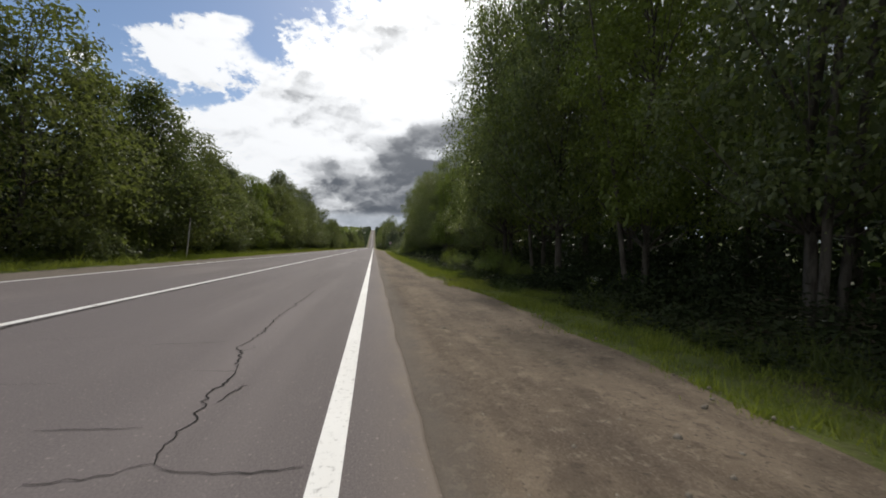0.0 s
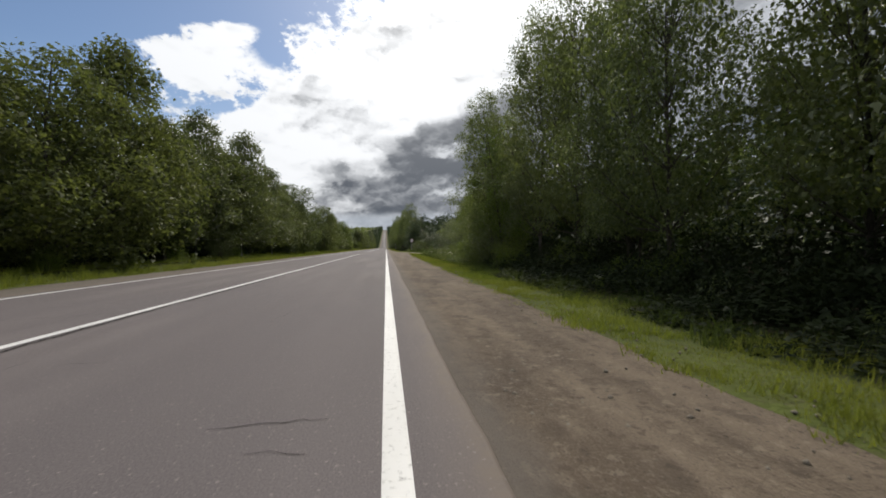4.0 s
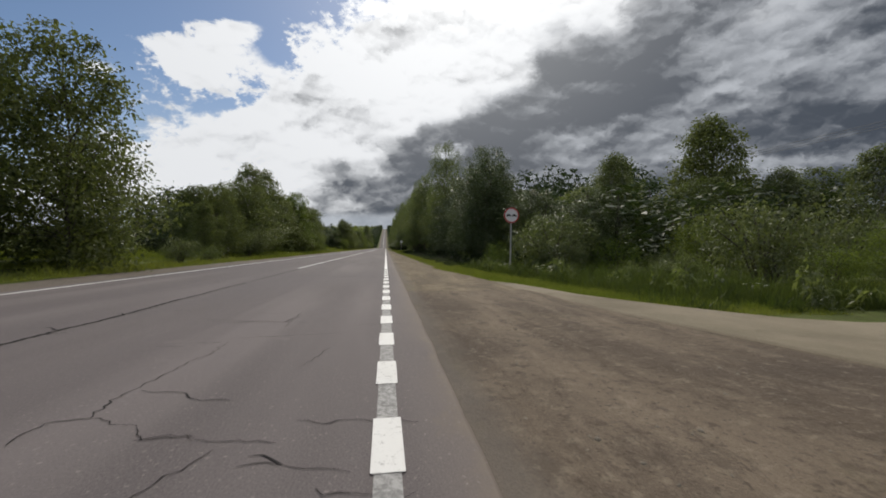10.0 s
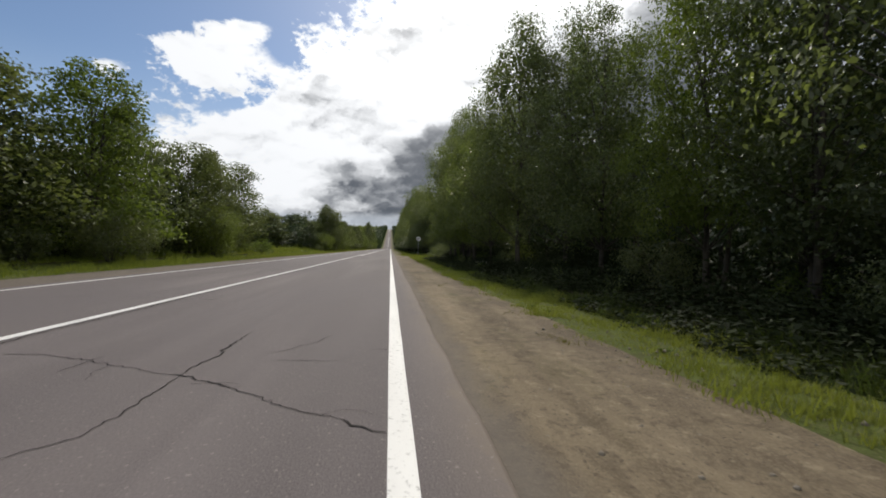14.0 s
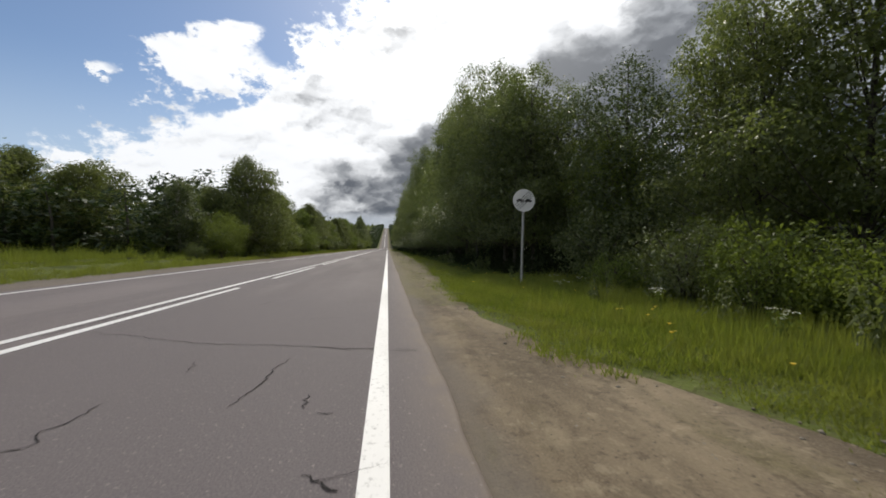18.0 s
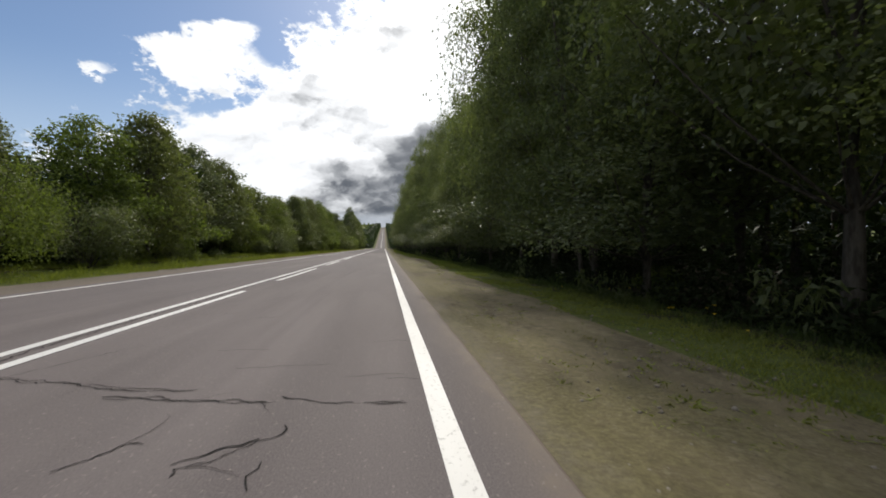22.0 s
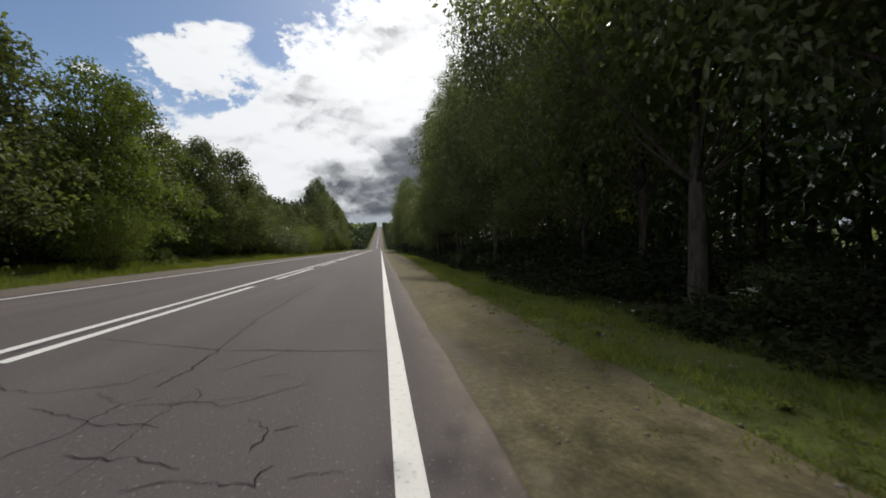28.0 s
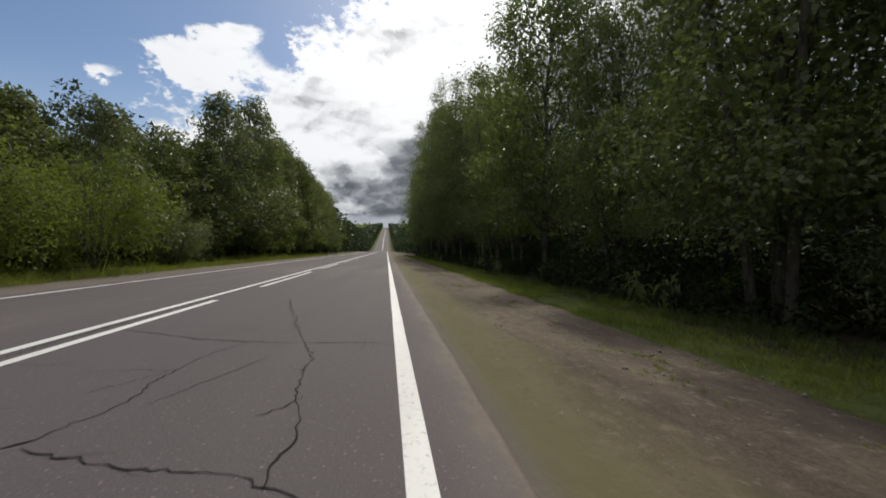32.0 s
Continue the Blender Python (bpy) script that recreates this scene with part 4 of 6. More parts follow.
def tube(points, radii, sides=6):
    verts, faces = [], []
    for i, (p, r) in enumerate(zip(points, radii)):
        d = Vector(points[min(i + 1, len(points) - 1)]) - Vector(points[max(i - 1, 0)])
        q = d.to_track_quat("Z", "Y")
        verts += [tuple(Vector(p) + q @ Vector((r * math.cos(2 * math.pi * j / sides), r * math.sin(2 * math.pi * j / sides), 0))) for j in range(sides)]
    for i in range(len(points) - 1):
        faces += [(i * sides + j, i * sides + (j + 1) % sides, (i + 1) * sides + (j + 1) % sides, (i + 1) * sides + j) for j in range(sides)]
    return verts, faces


def joined(pieces):
    verts, faces = [], []
    for v, f in pieces:
        k = len(verts)
        verts += list(v)
        faces += [tuple(i + k for i in face) for face in f]
    return verts, faces


def tree(seed, height, radius, base, clumps, leaves, leaf, leaf_mat, bark, label, stems=1, lean=0.0, conic=0.0, inner=0.0, blades=4, taper=0.44):
    """A broad-leaved tree: bent tapering stems, limbs into every spray, and leaves in small domed sprays with dark gaps between them."""
    rng = random.Random(seed)
    rn = np.random.default_rng(seed)
    ob = new("tree")
    tagged(ob, label, "tree", "roadside trees")
    wood, pts, outs = [], [], []
    axis = [(lean * (i / 7) ** 2 * height + rng.uniform(-0.10, 0.10) * i / 3, rng.uniform(-0.12, 0.12) * i / 3, height * 0.93 * i / 7) for i in range(8)]
    girth = 0.0075 * height + 0.025
    wood.append(tube([(axis[0][0], axis[0][1], -0.35)] + axis[1:], [girth * 1.25] + [girth * (1 - 0.125 * i) for i in range(1, 8)], 7))
    for s in range(1, stems):
        dx, dy = rng.uniform(-0.7, 0.7), rng.uniform(-0.7, 0.7)
        wood.append(tube([(dx * 0.5, dy * 0.5, -0.35), (dx, dy, height * 0.3), (dx * 1.7, dy * 1.7, height * 0.6), (dx * 2.1, dy * 2.1, height * 0.8)], [girth * 0.8, girth * 0.6, girth * 0.4, girth * 0.12]))
    lobes = [(rng.uniform(0, 6.28), rng.uniform(0.1, 0.9), rng.uniform(0.75, 1.25)) for i in range(7)]

    def reach(f, a):
        if conic:
            return radius * (1.0 - 0.95 * f) ** 0.85
        bulge = sum((w - 1.0) * math.exp(-((f - h) / 0.16) ** 2) * max(0.0, math.cos(a - d)) for d, h, w in lobes)
        return radius * min(1.0, 0.55 + 2.4 * f) * (1.0 - f) ** (taper * 0.75) * (1.0 + bulge) + 0.05 * radius

    for c in range(clumps):
        f = ((c + rng.random()) / clumps) ** 0.92
        h = base + (0.97 - base) * f
        a = c * 2.39996 + rng.uniform(-0.5, 0.5)
        size = radius * rng.uniform(0.20, 0.36) * (1.0 if not conic else 0.5 + 0.5 * (1 - f)) * (1.0 - 0.35 * f)
        out = max(0.0, reach(f, a) * rng.choice((0.55, 0.8, 0.95, 1.0, 1.05)) - size * 0.5)
        ax = axis[min(7, int(h * 7))]
        hub = np.array((ax[0] + out * math.cos(a), ax[1] + out * math.sin(a), h * height - size * 0.3))
        n = int(leaves / clumps * rng.uniform(0.7, 1.3) * (size / (radius * 0.28)) ** 1.3)
        q = rn.normal(size=(n, 3)) + (0.35 * math.cos(a), 0.35 * math.sin(a), 0.45)
        q /= np.linalg.norm(q, axis=1, keepdims=True)
        shell = rn.random((n, 1)) ** 0.40
        ripple = 1.0 + 0.30 * np.sin(q[:, :1] * 5.0 + c) * np.sin(q[:, 1:2] * 5.0 + 2 * c) + 0.16 * rn.normal(size=(n, 1))
        pts.append(hub + q * shell * ripple * size * np.array([1.25, 1.25, 0.82]) - np.array((0, 0, 0.22)) * size * (q[:, :1] ** 2 + q[:, 1:2] ** 2))
        outs.append(q * 0.9)
        root = axis[max(1, min(6, int(h * 7) - 1))]
        mid = tuple(root[i] * 0.45 + (hub[0], hub[1], hub[2] - 0.25)[i] * 0.55 for i in range(3))
        wood.append(tube([root, mid, tuple(hub)], [girth * 0.26, girth * 0.14, 0.008], 4))
    v, f = leaves_at(np.concatenate(pts), leaf, rn, 0.7, 0.62, blades=blades, out=np.concatenate(outs))
    if inner:  # the dense heart of the crown, which lets no light through
        n = 6500
        a, u = rn.uniform(0, 2 * math.pi, n), (0.90 if inner > 0.7 else 0.82) * rn.random(n) ** 1.15
        r = np.array([reach(x, y) for x, y in zip(u, a)]) * inner * rn.random(n) ** 0.4
        h = base + (0.97 - base) * u
        iv, jf = leaves_at(np.stack([r * np.cos(a) + lean * h ** 2 * height, r * np.sin(a), h * height], 1), 0.135, rn, 0.3, 0.7, blades=blades)
        jf = jf + len(v)
        v, f = np.concatenate([v, iv]), np.concatenate([f, jf])
    part("trunk", mesh_of("trunk", *joined(wood), bark, True), ob)
    part("crown", mesh_of("crown", v, f, leaf_mat), ob)
    return ob


def shrub(seed, height, radius, leaves, leaf, leaf_mat, label, name="shrub"):
    """A many-stemmed bush: bent stems from one root, each ending in domed sprays of small leaves."""
    rng = random.Random(seed)
    rn = np.random.default_rng(seed)
    ob = new(name)
    tagged(ob, label, "bush", "roadside bushes")
    wood, pts, outs = [], [], []
    stems = 15
    for s in range(stems):
        a = s * 2.39996 + rng.uniform(-0.4, 0.4)
        r = radius * (0.12 + 0.80 * math.sqrt((s + 0.5) / stems)) * rng.uniform(0.85, 1.1)
        h = height * (1.0 - 0.52 * (r / radius) ** 2) * rng.uniform(0.72, 1.02)
        tip = (r * math.cos(a), r * math.sin(a), h)
        wood.append(tube([(tip[0] * 0.06, tip[1] * 0.06, -0.2), (tip[0] * 0.4, tip[1] * 0.4, h * 0.6), tip], [0.03, 0.02, 0.006], 4))
        for g in range(4):
            f = (0.96, 0.80, 0.60, 0.38)[g]
            size = radius * rng.uniform(0.24, 0.36)
            hub = np.array((tip[0] * (0.35 + 0.65 * f), tip[1] * (0.35 + 0.65 * f), h * f - size * 0.25))
            n = int(leaves / stems / 4 * rng.uniform(0.7, 1.3))
            q = rn.normal(size=(n, 3)) + (0.4 * math.cos(a), 0.4 * math.sin(a), 0.5)
            q /= np.linalg.norm(q, axis=1, keepdims=True)
            ripple = 1.0 + 0.25 * np.sin(q[:, :1] * 6.0 + g) * np.sin(q[:, 1:2] * 6.0 + s) + 0.18 * rn.normal(size=(n, 1))
            pts.append(np.maximum(hub + q * rn.random((n, 1)) ** 0.45 * ripple * size * np.array([1.2, 1.2, 0.95]), (-99, -99, 0.03)))
            outs.append(q * 0.8)
    v, f = leaves_at(np.concatenate(pts), leaf, rn, 0.6, blades=4, out=np.concatenate(outs))
    part("branchwork", mesh_of("branchwork", *joined(wood), M["bark"], True), ob)
    part("foliage", mesh_of("foliage", v, f, leaf_mat), ob)
    return ob


def weed(seed, height, leaves, leaf_mat, flower, label, name):
    """A tall herb: upright stems with leaves, and a head of flowers where it has one."""
    rng = random.Random(seed)
    rn = np.random.default_rng(seed)
    ob = new(name)
    tagged(ob, label, "weed", "tall weeds")
    wood, pts, heads = [], [], []
    for s in range(6):
        x, y = rng.uniform(-0.35, 0.35), rng.uniform(-0.35, 0.35)
        h = height * rng.uniform(0.6, 1.0)
        tip = (x * 1.6, y * 1.6, h)
        wood.append(tube([(x * 0.02, y * 0.02, -0.1), (x * 1.1, y * 1.1, h * 0.5), tip], [0.010, 0.006, 0.003], 4))
        f = rn.uniform(0.05, 0.92, (leaves // 6, 1))
        pts.append(np.array((x, y, 0)) + (np.array(tip) - np.array((x, y, 0))) * f + rn.normal(size=(len(f), 3)) * 0.05)
        heads.append(np.array(tip) + rn.normal(size=(22, 3)) * np.array([0.055, 0.055, 0.012]))
    v, f = leaves_at(np.concatenate(pts), 0.17, rn, 0.3, 0.32, 0.5)
    tagged(part("stalk", mesh_of("stalk", *joined(wood), M["herb"]), ob), kind="stuff")
    part("foliage", mesh_of("foliage", v, f, leaf_mat), ob)
    if flower:
        v, f = leaves_at(np.concatenate(heads), 0.04, rn, 2.5, 0.9, 0.0)
        tagged(part("flower_head", mesh_of("flower_head", v, f, flower), ob), kind="stuff")
    return ob


def rosette(seed, leaves, mat, label):
    """A low clump of broad leaves on short stalks."""
    rn = np.random.default_rng(seed)
    ob = new("broadleaf_weed")
    tagged(ob, label, "weed", "low broad-leaved weeds")
    at = np.concatenate([np.clip(rn.normal(size=(leaves, 2)), -2.0, 2.0) * 0.15, rn.uniform(0.02, 0.11, (leaves, 1))], 1)
    v, f = leaves_at(at, 0.075, rn, 2.4, 0.8, 0.3)
    part("foliage", mesh_of("foliage", v, f, mat), ob)
    stalks = [tube([(x * 0.1, y * 0.1, -0.05), (x * 0.7, y * 0.7, z * 0.6), (x, y, z)], [0.006, 0.005, 0.003], 4) for x, y, z in at]
    tagged(part("stalk", mesh_of("stalk", *joined(stalks), M["herb"]), ob), kind="stuff")
    return ob


class Stock:
    """Plants built once; the first place takes the plant itself, the others copies."""

    def __init__(self, *plants, true_size=False):
        self.true_size = true_size  # else a copy keeps the growth of the first plant on top of its own
        self.plants, self.used, self.last, self.rng = plants, set(), -1, random.Random(len(plants))

    def put(self, x, y, scale, spin, wide=None, z=None, pick=None):
        if pick is None:
            left = [i for i in range(len(self.plants)) if i != self.last and i not in self.used]
            pick = self.rng.choice(left or [i for i in range(len(self.plants)) if i != self.last or len(self.plants) == 1])
        self.last = pick
        ob = self.plants[pick]
        w = scale if wide is None else wide
        m = pose(x, y, ground_z(x, y) if z is None else z, 0, 0, spin) @ Matrix.Diagonal((w, w, scale, 1))
        if pick in self.used:
            if self.true_size:
                m = m @ Matrix.Diagonal((1 / ob.scale[0], 1 / ob.scale[1], 1 / ob.scale[2], 1))
            return copy_thing(ob, m)
        self.used.add(pick)
        ob.matrix_basis = m
        return ob


NEAR = "tall dense dark green broad-leaved tree at the wood's edge"
# built 10 m high and scaled to their places
near_trees = Stock(
    tree(1, 10, 2.8, 0.18, 42, 23000, 0.086, M["leaf"], M["bark"], NEAR, inner=0.68),
    tree(2, 10, 2.4, 0.20, 38, 21000, 0.084, M["leaf"], M["bark"], NEAR, lean=0.04, inner=0.68),
    tree(3, 10, 2.9, 0.22, 38, 21000, 0.086, M["leaf_grey"], M["bark"], "tall aspen with grey-green leaves at the wood's edge", lean=-0.05, inner=0.68),
    tree(4, 10, 2.5, 0.16, 40, 22000, 0.084, M["leaf"], M["bark"], NEAR, stems=3, inner=0.68),
    tree(5, 10, 2.6, 0.20, 38, 21000, 0.086, M["leaf_light"], M["bark"], "young tree with bright yellow-green leaves at the wood's edge", stems=2, inner=0.68),
    tree(6, 10, 2.9, 0.18, 44, 23000, 0.086, M["leaf"], M["bark"], NEAR, inner=0.68, taper=0.36),
    tree(7, 10, 2.6, 0.24, 36, 21000, 0.086, M["leaf"], M["bark"], "dark green tree with a slender stem at the wood's edge", inner=0.68, taper=0.6))
# broad-leaved trees like the others, with their shade in the leaf colour
shaded_trees = Stock(
    tree(31, 10, 2.9, 0.14, 42, 22000, 0.086, M["leaf_edge_shade"], M["bark"], "dense tree at the wood's edge, shade put into its leaf colour", inner=0.70),
    tree(32, 10, 2.7, 0.18, 40, 21000, 0.084, M["leaf_edge_shade"], M["bark"], "dense tree at the wood's edge, shade put into its leaf colour", stems=2, inner=0.70, taper=0.4), true_size=True)
boughs = Stock(
    tree(21, 10, 2.9, 0.20, 36, 27000, 0.066, M["leaf_grey"], M["bark"], "tree whose leafy boughs hang low over the verge", inner=0.66, blades=6),
    tree(22, 10, 2.8, 0.24, 34, 26000, 0.064, M["leaf"], M["bark"], "dark tree whose leafy boughs hang low over the verge", inner=0.66, blades=6))
side_trees = Stock(
    tree(11, 10, 3.2, 0.13, 46, 12000, 0.175, M["leaf_side"], M["bark"], "full dark green tree in the row across the road", inner=0.82, taper=0.75),
    tree(12, 10, 3.6, 0.05, 50, 13000, 0.175, M["leaf_side"], M["bark"], "broad dark green tree in the row across the road", inner=0.82, taper=0.36),
    tree(13, 10, 2.9, 0.14, 40, 9500, 0.16, M["leaf_grey"], M["bark_pale"], "grey-green aspen in the row across the road", lean=0.05, inner=0.82, taper=0.85),
    tree(14, 10, 3.0, 0.05, 42, 11000, 0.17, M["leaf_light"], M["bark"], "lighter green tree in the row across the road", stems=2, inner=0.82, taper=0.5),
    tree(15, 10, 3.3, 0.12, 46, 12000, 0.17, M["leaf_side"], M["bark"], "full dark green tree in the row across the road", inner=0.82, taper=0.9))


def wood_block(seed, wide, long, trees, leaves, leaf, under):
    """Many trees standing close, with undergrowth, as one stuff; trees about 10 m high."""
    rng = random.Random(seed)
    rn = np.random.default_rng(seed)
    pts, wood = [], []
    for t in range(trees):
        x, y = wide * (t % 3 + rng.uniform(0.1, 0.9)) / 3, long * (t // 3 + rng.uniform(0.1, 0.9)) / math.ceil(trees / 3)
        h = rng.uniform(8.2, 11.2)
        wood.append(tube([(x, y, -0.4), (x + rng.uniform(-0.3, 0.3), y, h * 0.5), (x + rng.uniform(-0.5, 0.5), y, h * 0.9)], [0.13, 0.09, 0.03], 5))
        for c in range(12):
            f = (c + rng.random()) / 12
            a, r = c * 2.4, 2.3 * math.sin(math.pi * (0.2 + 0.75 * f)) * rng.uniform(0.3, 1.0)
            n = leaves // 12
            q = rn.normal(size=(n, 3))
            q *= rn.uniform(0.5, 1.0, (n, 1)) / np.linalg.norm(q, axis=1, keepdims=True) * np.array([1.25, 1.25, 0.85])
            pts.append(q + (x + r * math.cos(a), y + r * math.sin(a), h * (0.24 + 0.74 * f)))
    pts.append(np.stack([rn.uniform(0, wide, under), rn.uniform(0, long, under), 3.2 * rn.uniform(0, 1, under) ** 1.3], 1))
    v, f = leaves_at(np.concatenate(pts), leaf, rn, blades=3)
    tv, tf = joined(wood)
    tf = [tri for q in tf for tri in ((q[0], q[1], q[2]), (q[0], q[2], q[3]))]
    faces = np.concatenate([f, np.array(tf) + len(v)])
    me = mesh_of("woodland", np.concatenate([v, np.array(tv)]), faces, M["leaf_deep_shade"])
    me.materials.append(M["bark"])
    me.polygons.foreach_set("material_index", np.concatenate([np.zeros(len(f), np.int32), np.ones(len(tf), np.int32)]))
    return me


# blocks for behind the front trees; their leaf colour carries the inner shade
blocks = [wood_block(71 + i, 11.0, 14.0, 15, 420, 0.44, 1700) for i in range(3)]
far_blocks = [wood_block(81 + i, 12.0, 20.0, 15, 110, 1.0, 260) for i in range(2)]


def woodland(data, x, y, high, deep=1.0, flip=False, label="dense wood behind the roadside trees, shade put into its leaf colour"):
    ob = new("woodland", data)
    ob.matrix_basis = pose(x, y, ground_z(x, y), 0, 0, 180 if flip else 0) @ Matrix.Diagonal((deep, 1, high / 10, 1))
    return tagged(ob, label, "woods", kind="stuff")


spruces = Stock(tree(41, 10, 2.2, 0.06, 46, 6000, 0.17, M["needle"], M["bark"], "dark pointed spruce among the trees", conic=1.0))
bushes = Stock(
    shrub(51, 2.4, 1.5, 5600, 0.085, M["leaf_grey"], "willow bush at the edge of the wood"),
    shrub(52, 2.0, 1.3, 5000, 0.08, M["leaf"], "dark green bush at the edge of the wood"),
    shrub(53, 1.8, 1.2, 4600, 0.075, M["leaf_light"], "bright green bush at the edge of the wood"),
    shrub(54, 3.0, 1.7, 6400, 0.085, M["leaf_light"], "tall light green willow bush"))
# bushes whose darkened leaves stand for their shaded side
shaded_bushes = Stock(
    shrub(57, 2.6, 1.6, 7400, 0.080, M["leaf_edge_shade"], "dense bush before the junction, shade put into its leaf colour"),
    shrub(58, 3.0, 1.7, 8000, 0.080, M["leaf_edge_shade"], "dense bush before the junction, shade put into its leaf colour"), true_size=True)
willows = Stock(
    shrub(55, 4.4, 2.7, 13000, 0.10, M["leaf_grey"], "big rounded grey-green willow bush across the road"),
    shrub(56, 5.0, 2.8, 14000, 0.10, M["leaf_light"], "big rounded light green willow bush across the road"))
weeds = Stock(
    weed(61, 0.95, 130, M["leaf_light"], M["white_flower"], "tall weeds with small white flower heads", "tall_weed"),
    weed(62, 0.80, 150, M["leaf"], None, "dark green nettles on the verge", "nettle"),
    weed(63, 1.15, 150, M["leaf_grey"], None, "tall grey-green weeds on the verge", "tall_weed"))
fireweeds = Stock(weed(64, 1.35, 170, M["leaf"], M["pink"], "tall fireweed with dull pink flower heads", "fireweed"))
broadleaf = Stock(
    rosette(65, 60, M["leaf_light"], "low clump of broad bright green leaves beside the gravel"),
    rosette(66, 52, M["grass"], "low clump of broad green leaves beside the gravel"))

# along the road: place, distance of the stems from the edge line, height
RIGHT_1 = [(-30, 6.8, 9.5), (10, 6.8, 10.5), (19, 6.5, 11.5), (23, 6.7, 8.6), (27, 7.0, 6.8), (32, 7.0, 7.4), (38, 6.7, 10.0), (46, 6.7, 9.2), (54, 6.7, 9.0), (61, 6.6, 10.0), (68, 6.8, 8.4), (74, 7.2, 6.4), (84, 7.8, 4.6), (97, 8.2, 4.4), (123, 8.4, 2.4), (128, 7.8, 3.2), (131, 7.2, 4.6), (135, 6.8, 6.0),
           (144, 6.8, 7.0), (150, 6.6, 8.2), (156, 6.5, 10.0), (164, 6.6, 8.4), (173, 6.5, 8.6), (187, 6.2, 11.8), (195, 6.8, 11.0), (198, 8.6, 10.0)]
RIGHT_2 = [(210, 8.8, 6.8), (214, 6.8, 7.6), (222, 6.0, 9.4), (230, 5.9, 10.4), (240, 6.1, 8.8), (248, 6.2, 8.6), (255, 6.1, 10.0), (268, 5.9, 13.0), (276, 6.0, 11.0), (284, 6.0, 10.5), (298, 6.5, 11.8), (307, 6.6, 12.5), (314, 6.0, 13.5), (324, 5.9, 14.0), (344, 6.0, 12.8), (354, 5.8, 13.6),
           (364, 6.0, 12.0), (371, 6.4, 8.8), (378, 6.6, 8.8), (392, 6.3, 10.2), (403, 6.0, 12.5), (430, 6.0, 13.0), (640, 6.8, 12.0)]
RIGHT = RIGHT_1 + RIGHT_2
LEFT_1 = [(-30, 12.6, 9.2), (20, 12.4, 9.4), (32, 12.4, 9.0), (42, 12.6, 7.8), (52, 12.6, 8.0), (60, 12.4, 8.8), (66, 12.2, 9.6), (74, 12.2, 9.0), (84, 12.2, 9.6), (92, 12.2, 9.0), (98, 12.2, 8.4), (106, 12.2, 8.2), (112, 12.2, 8.4), (117, 12.6, 6.4), (121, 12.8, 5.0), (125, 12.4, 8.0), (130, 12.8, 5.8), (144, 13.0, 5.2),
          (154, 12.8, 7.0), (163, 12.6, 8.0), (178, 12.6, 7.3), (187, 12.5, 7.7), (197, 12.4, 8.4), (228, 12.6, 4.6)]
LEFT_2 = [(236, 12.0, 5.6), (243, 12.0, 7.7), (251, 12.2, 6.6), (259, 12.4, 6.0), (267, 13.2, 4.4), (274, 12.4, 7.2), (283, 12.4, 8.0), (290, 12.4, 7.6), (298, 12.6, 6.4), (306, 12.6, 6.8), (316, 12.5, 8.0), (338, 12.4, 8.2), (348, 12.4, 9.0), (364, 12.6, 8.8),
          (371, 12.6, 7.6), (380, 12.6, 6.6), (388, 12.8, 5.8), (394, 12.6, 6.2), (400, 12.6, 7.9), (420, 12.4, 12.6), (640, 13.0, 11.5)]
LEFT = LEFT_1 + LEFT_2


def open_right(y):
    return 96.5 < y < 124.5


def open_left(y):
    return 131.5 < y < 141.5 or 198.5 < y < 227.0


rng = random.Random(5)
y = -9.0
while y < 452:  # the wood's edge beside the lane
    x, h = between(RIGHT, y)
    if not open_right(y):
        hh = h * rng.uniform(0.84, 1.18)
        x -= 0.7 * smooth(166, 176, y) * (1.0 - smooth(193, 197, y)) + 0.15 * smooth(214, 220, y) + 0.35 * smooth(262, 270, y) - 0.15 * smooth(296, 306, y)
        # from 124 to 160 m mostly the trees with painted shade
        stand = shaded_trees if 124 < y < 160 and rng.random() < 0.8 else near_trees
        stand.put(x + rng.uniform(-0.6, 1.2), y, hh * ((1.0 if y < 140 else 0.86) if stand is shaded_trees else 1.0) / 10, rng.uniform(0, 360), wide=((0.50 if y < 165 else 0.56) + 0.042 * hh) * rng.uniform(0.9, 1.14), pick=rng.choice((2, 4, 0, 1)) if 58 < y < 97 else rng.choice((0, 3, 5, 6)) if 124 < y < 160 and stand is near_trees else None)
    y += rng.uniform(2.7, 3.9)
for n, y in enumerate(np.arange(-12.0, 470.0, 12.5)):
    x, h = between(RIGHT, y + 6)
    if not 66 < y < 124:
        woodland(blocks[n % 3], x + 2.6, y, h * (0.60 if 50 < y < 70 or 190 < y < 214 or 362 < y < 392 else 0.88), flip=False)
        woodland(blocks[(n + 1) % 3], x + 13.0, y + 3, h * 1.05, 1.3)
for n, y in enumerate((64.0, 73.0, 82.0)):
    woodland(blocks[n], 9.4 + 0.5 * n, y, (6.2, 5.2, 3.8)[n], 0.7)

y = 4.0
while y < 470:  # the row across the road
    x, h = between(LEFT, y)
    if not open_left(y):
        hh = h * rng.choice((0.92, 1.0, 1.06, 1.14))
        side_trees.put(-x - 1.5 + rng.uniform(-0.9, 0.6), y, hh * 1.06 / 10, rng.uniform(0, 360), wide=0.48 + 0.066 * hh)
    y += rng.uniform(3.6, 5.8)
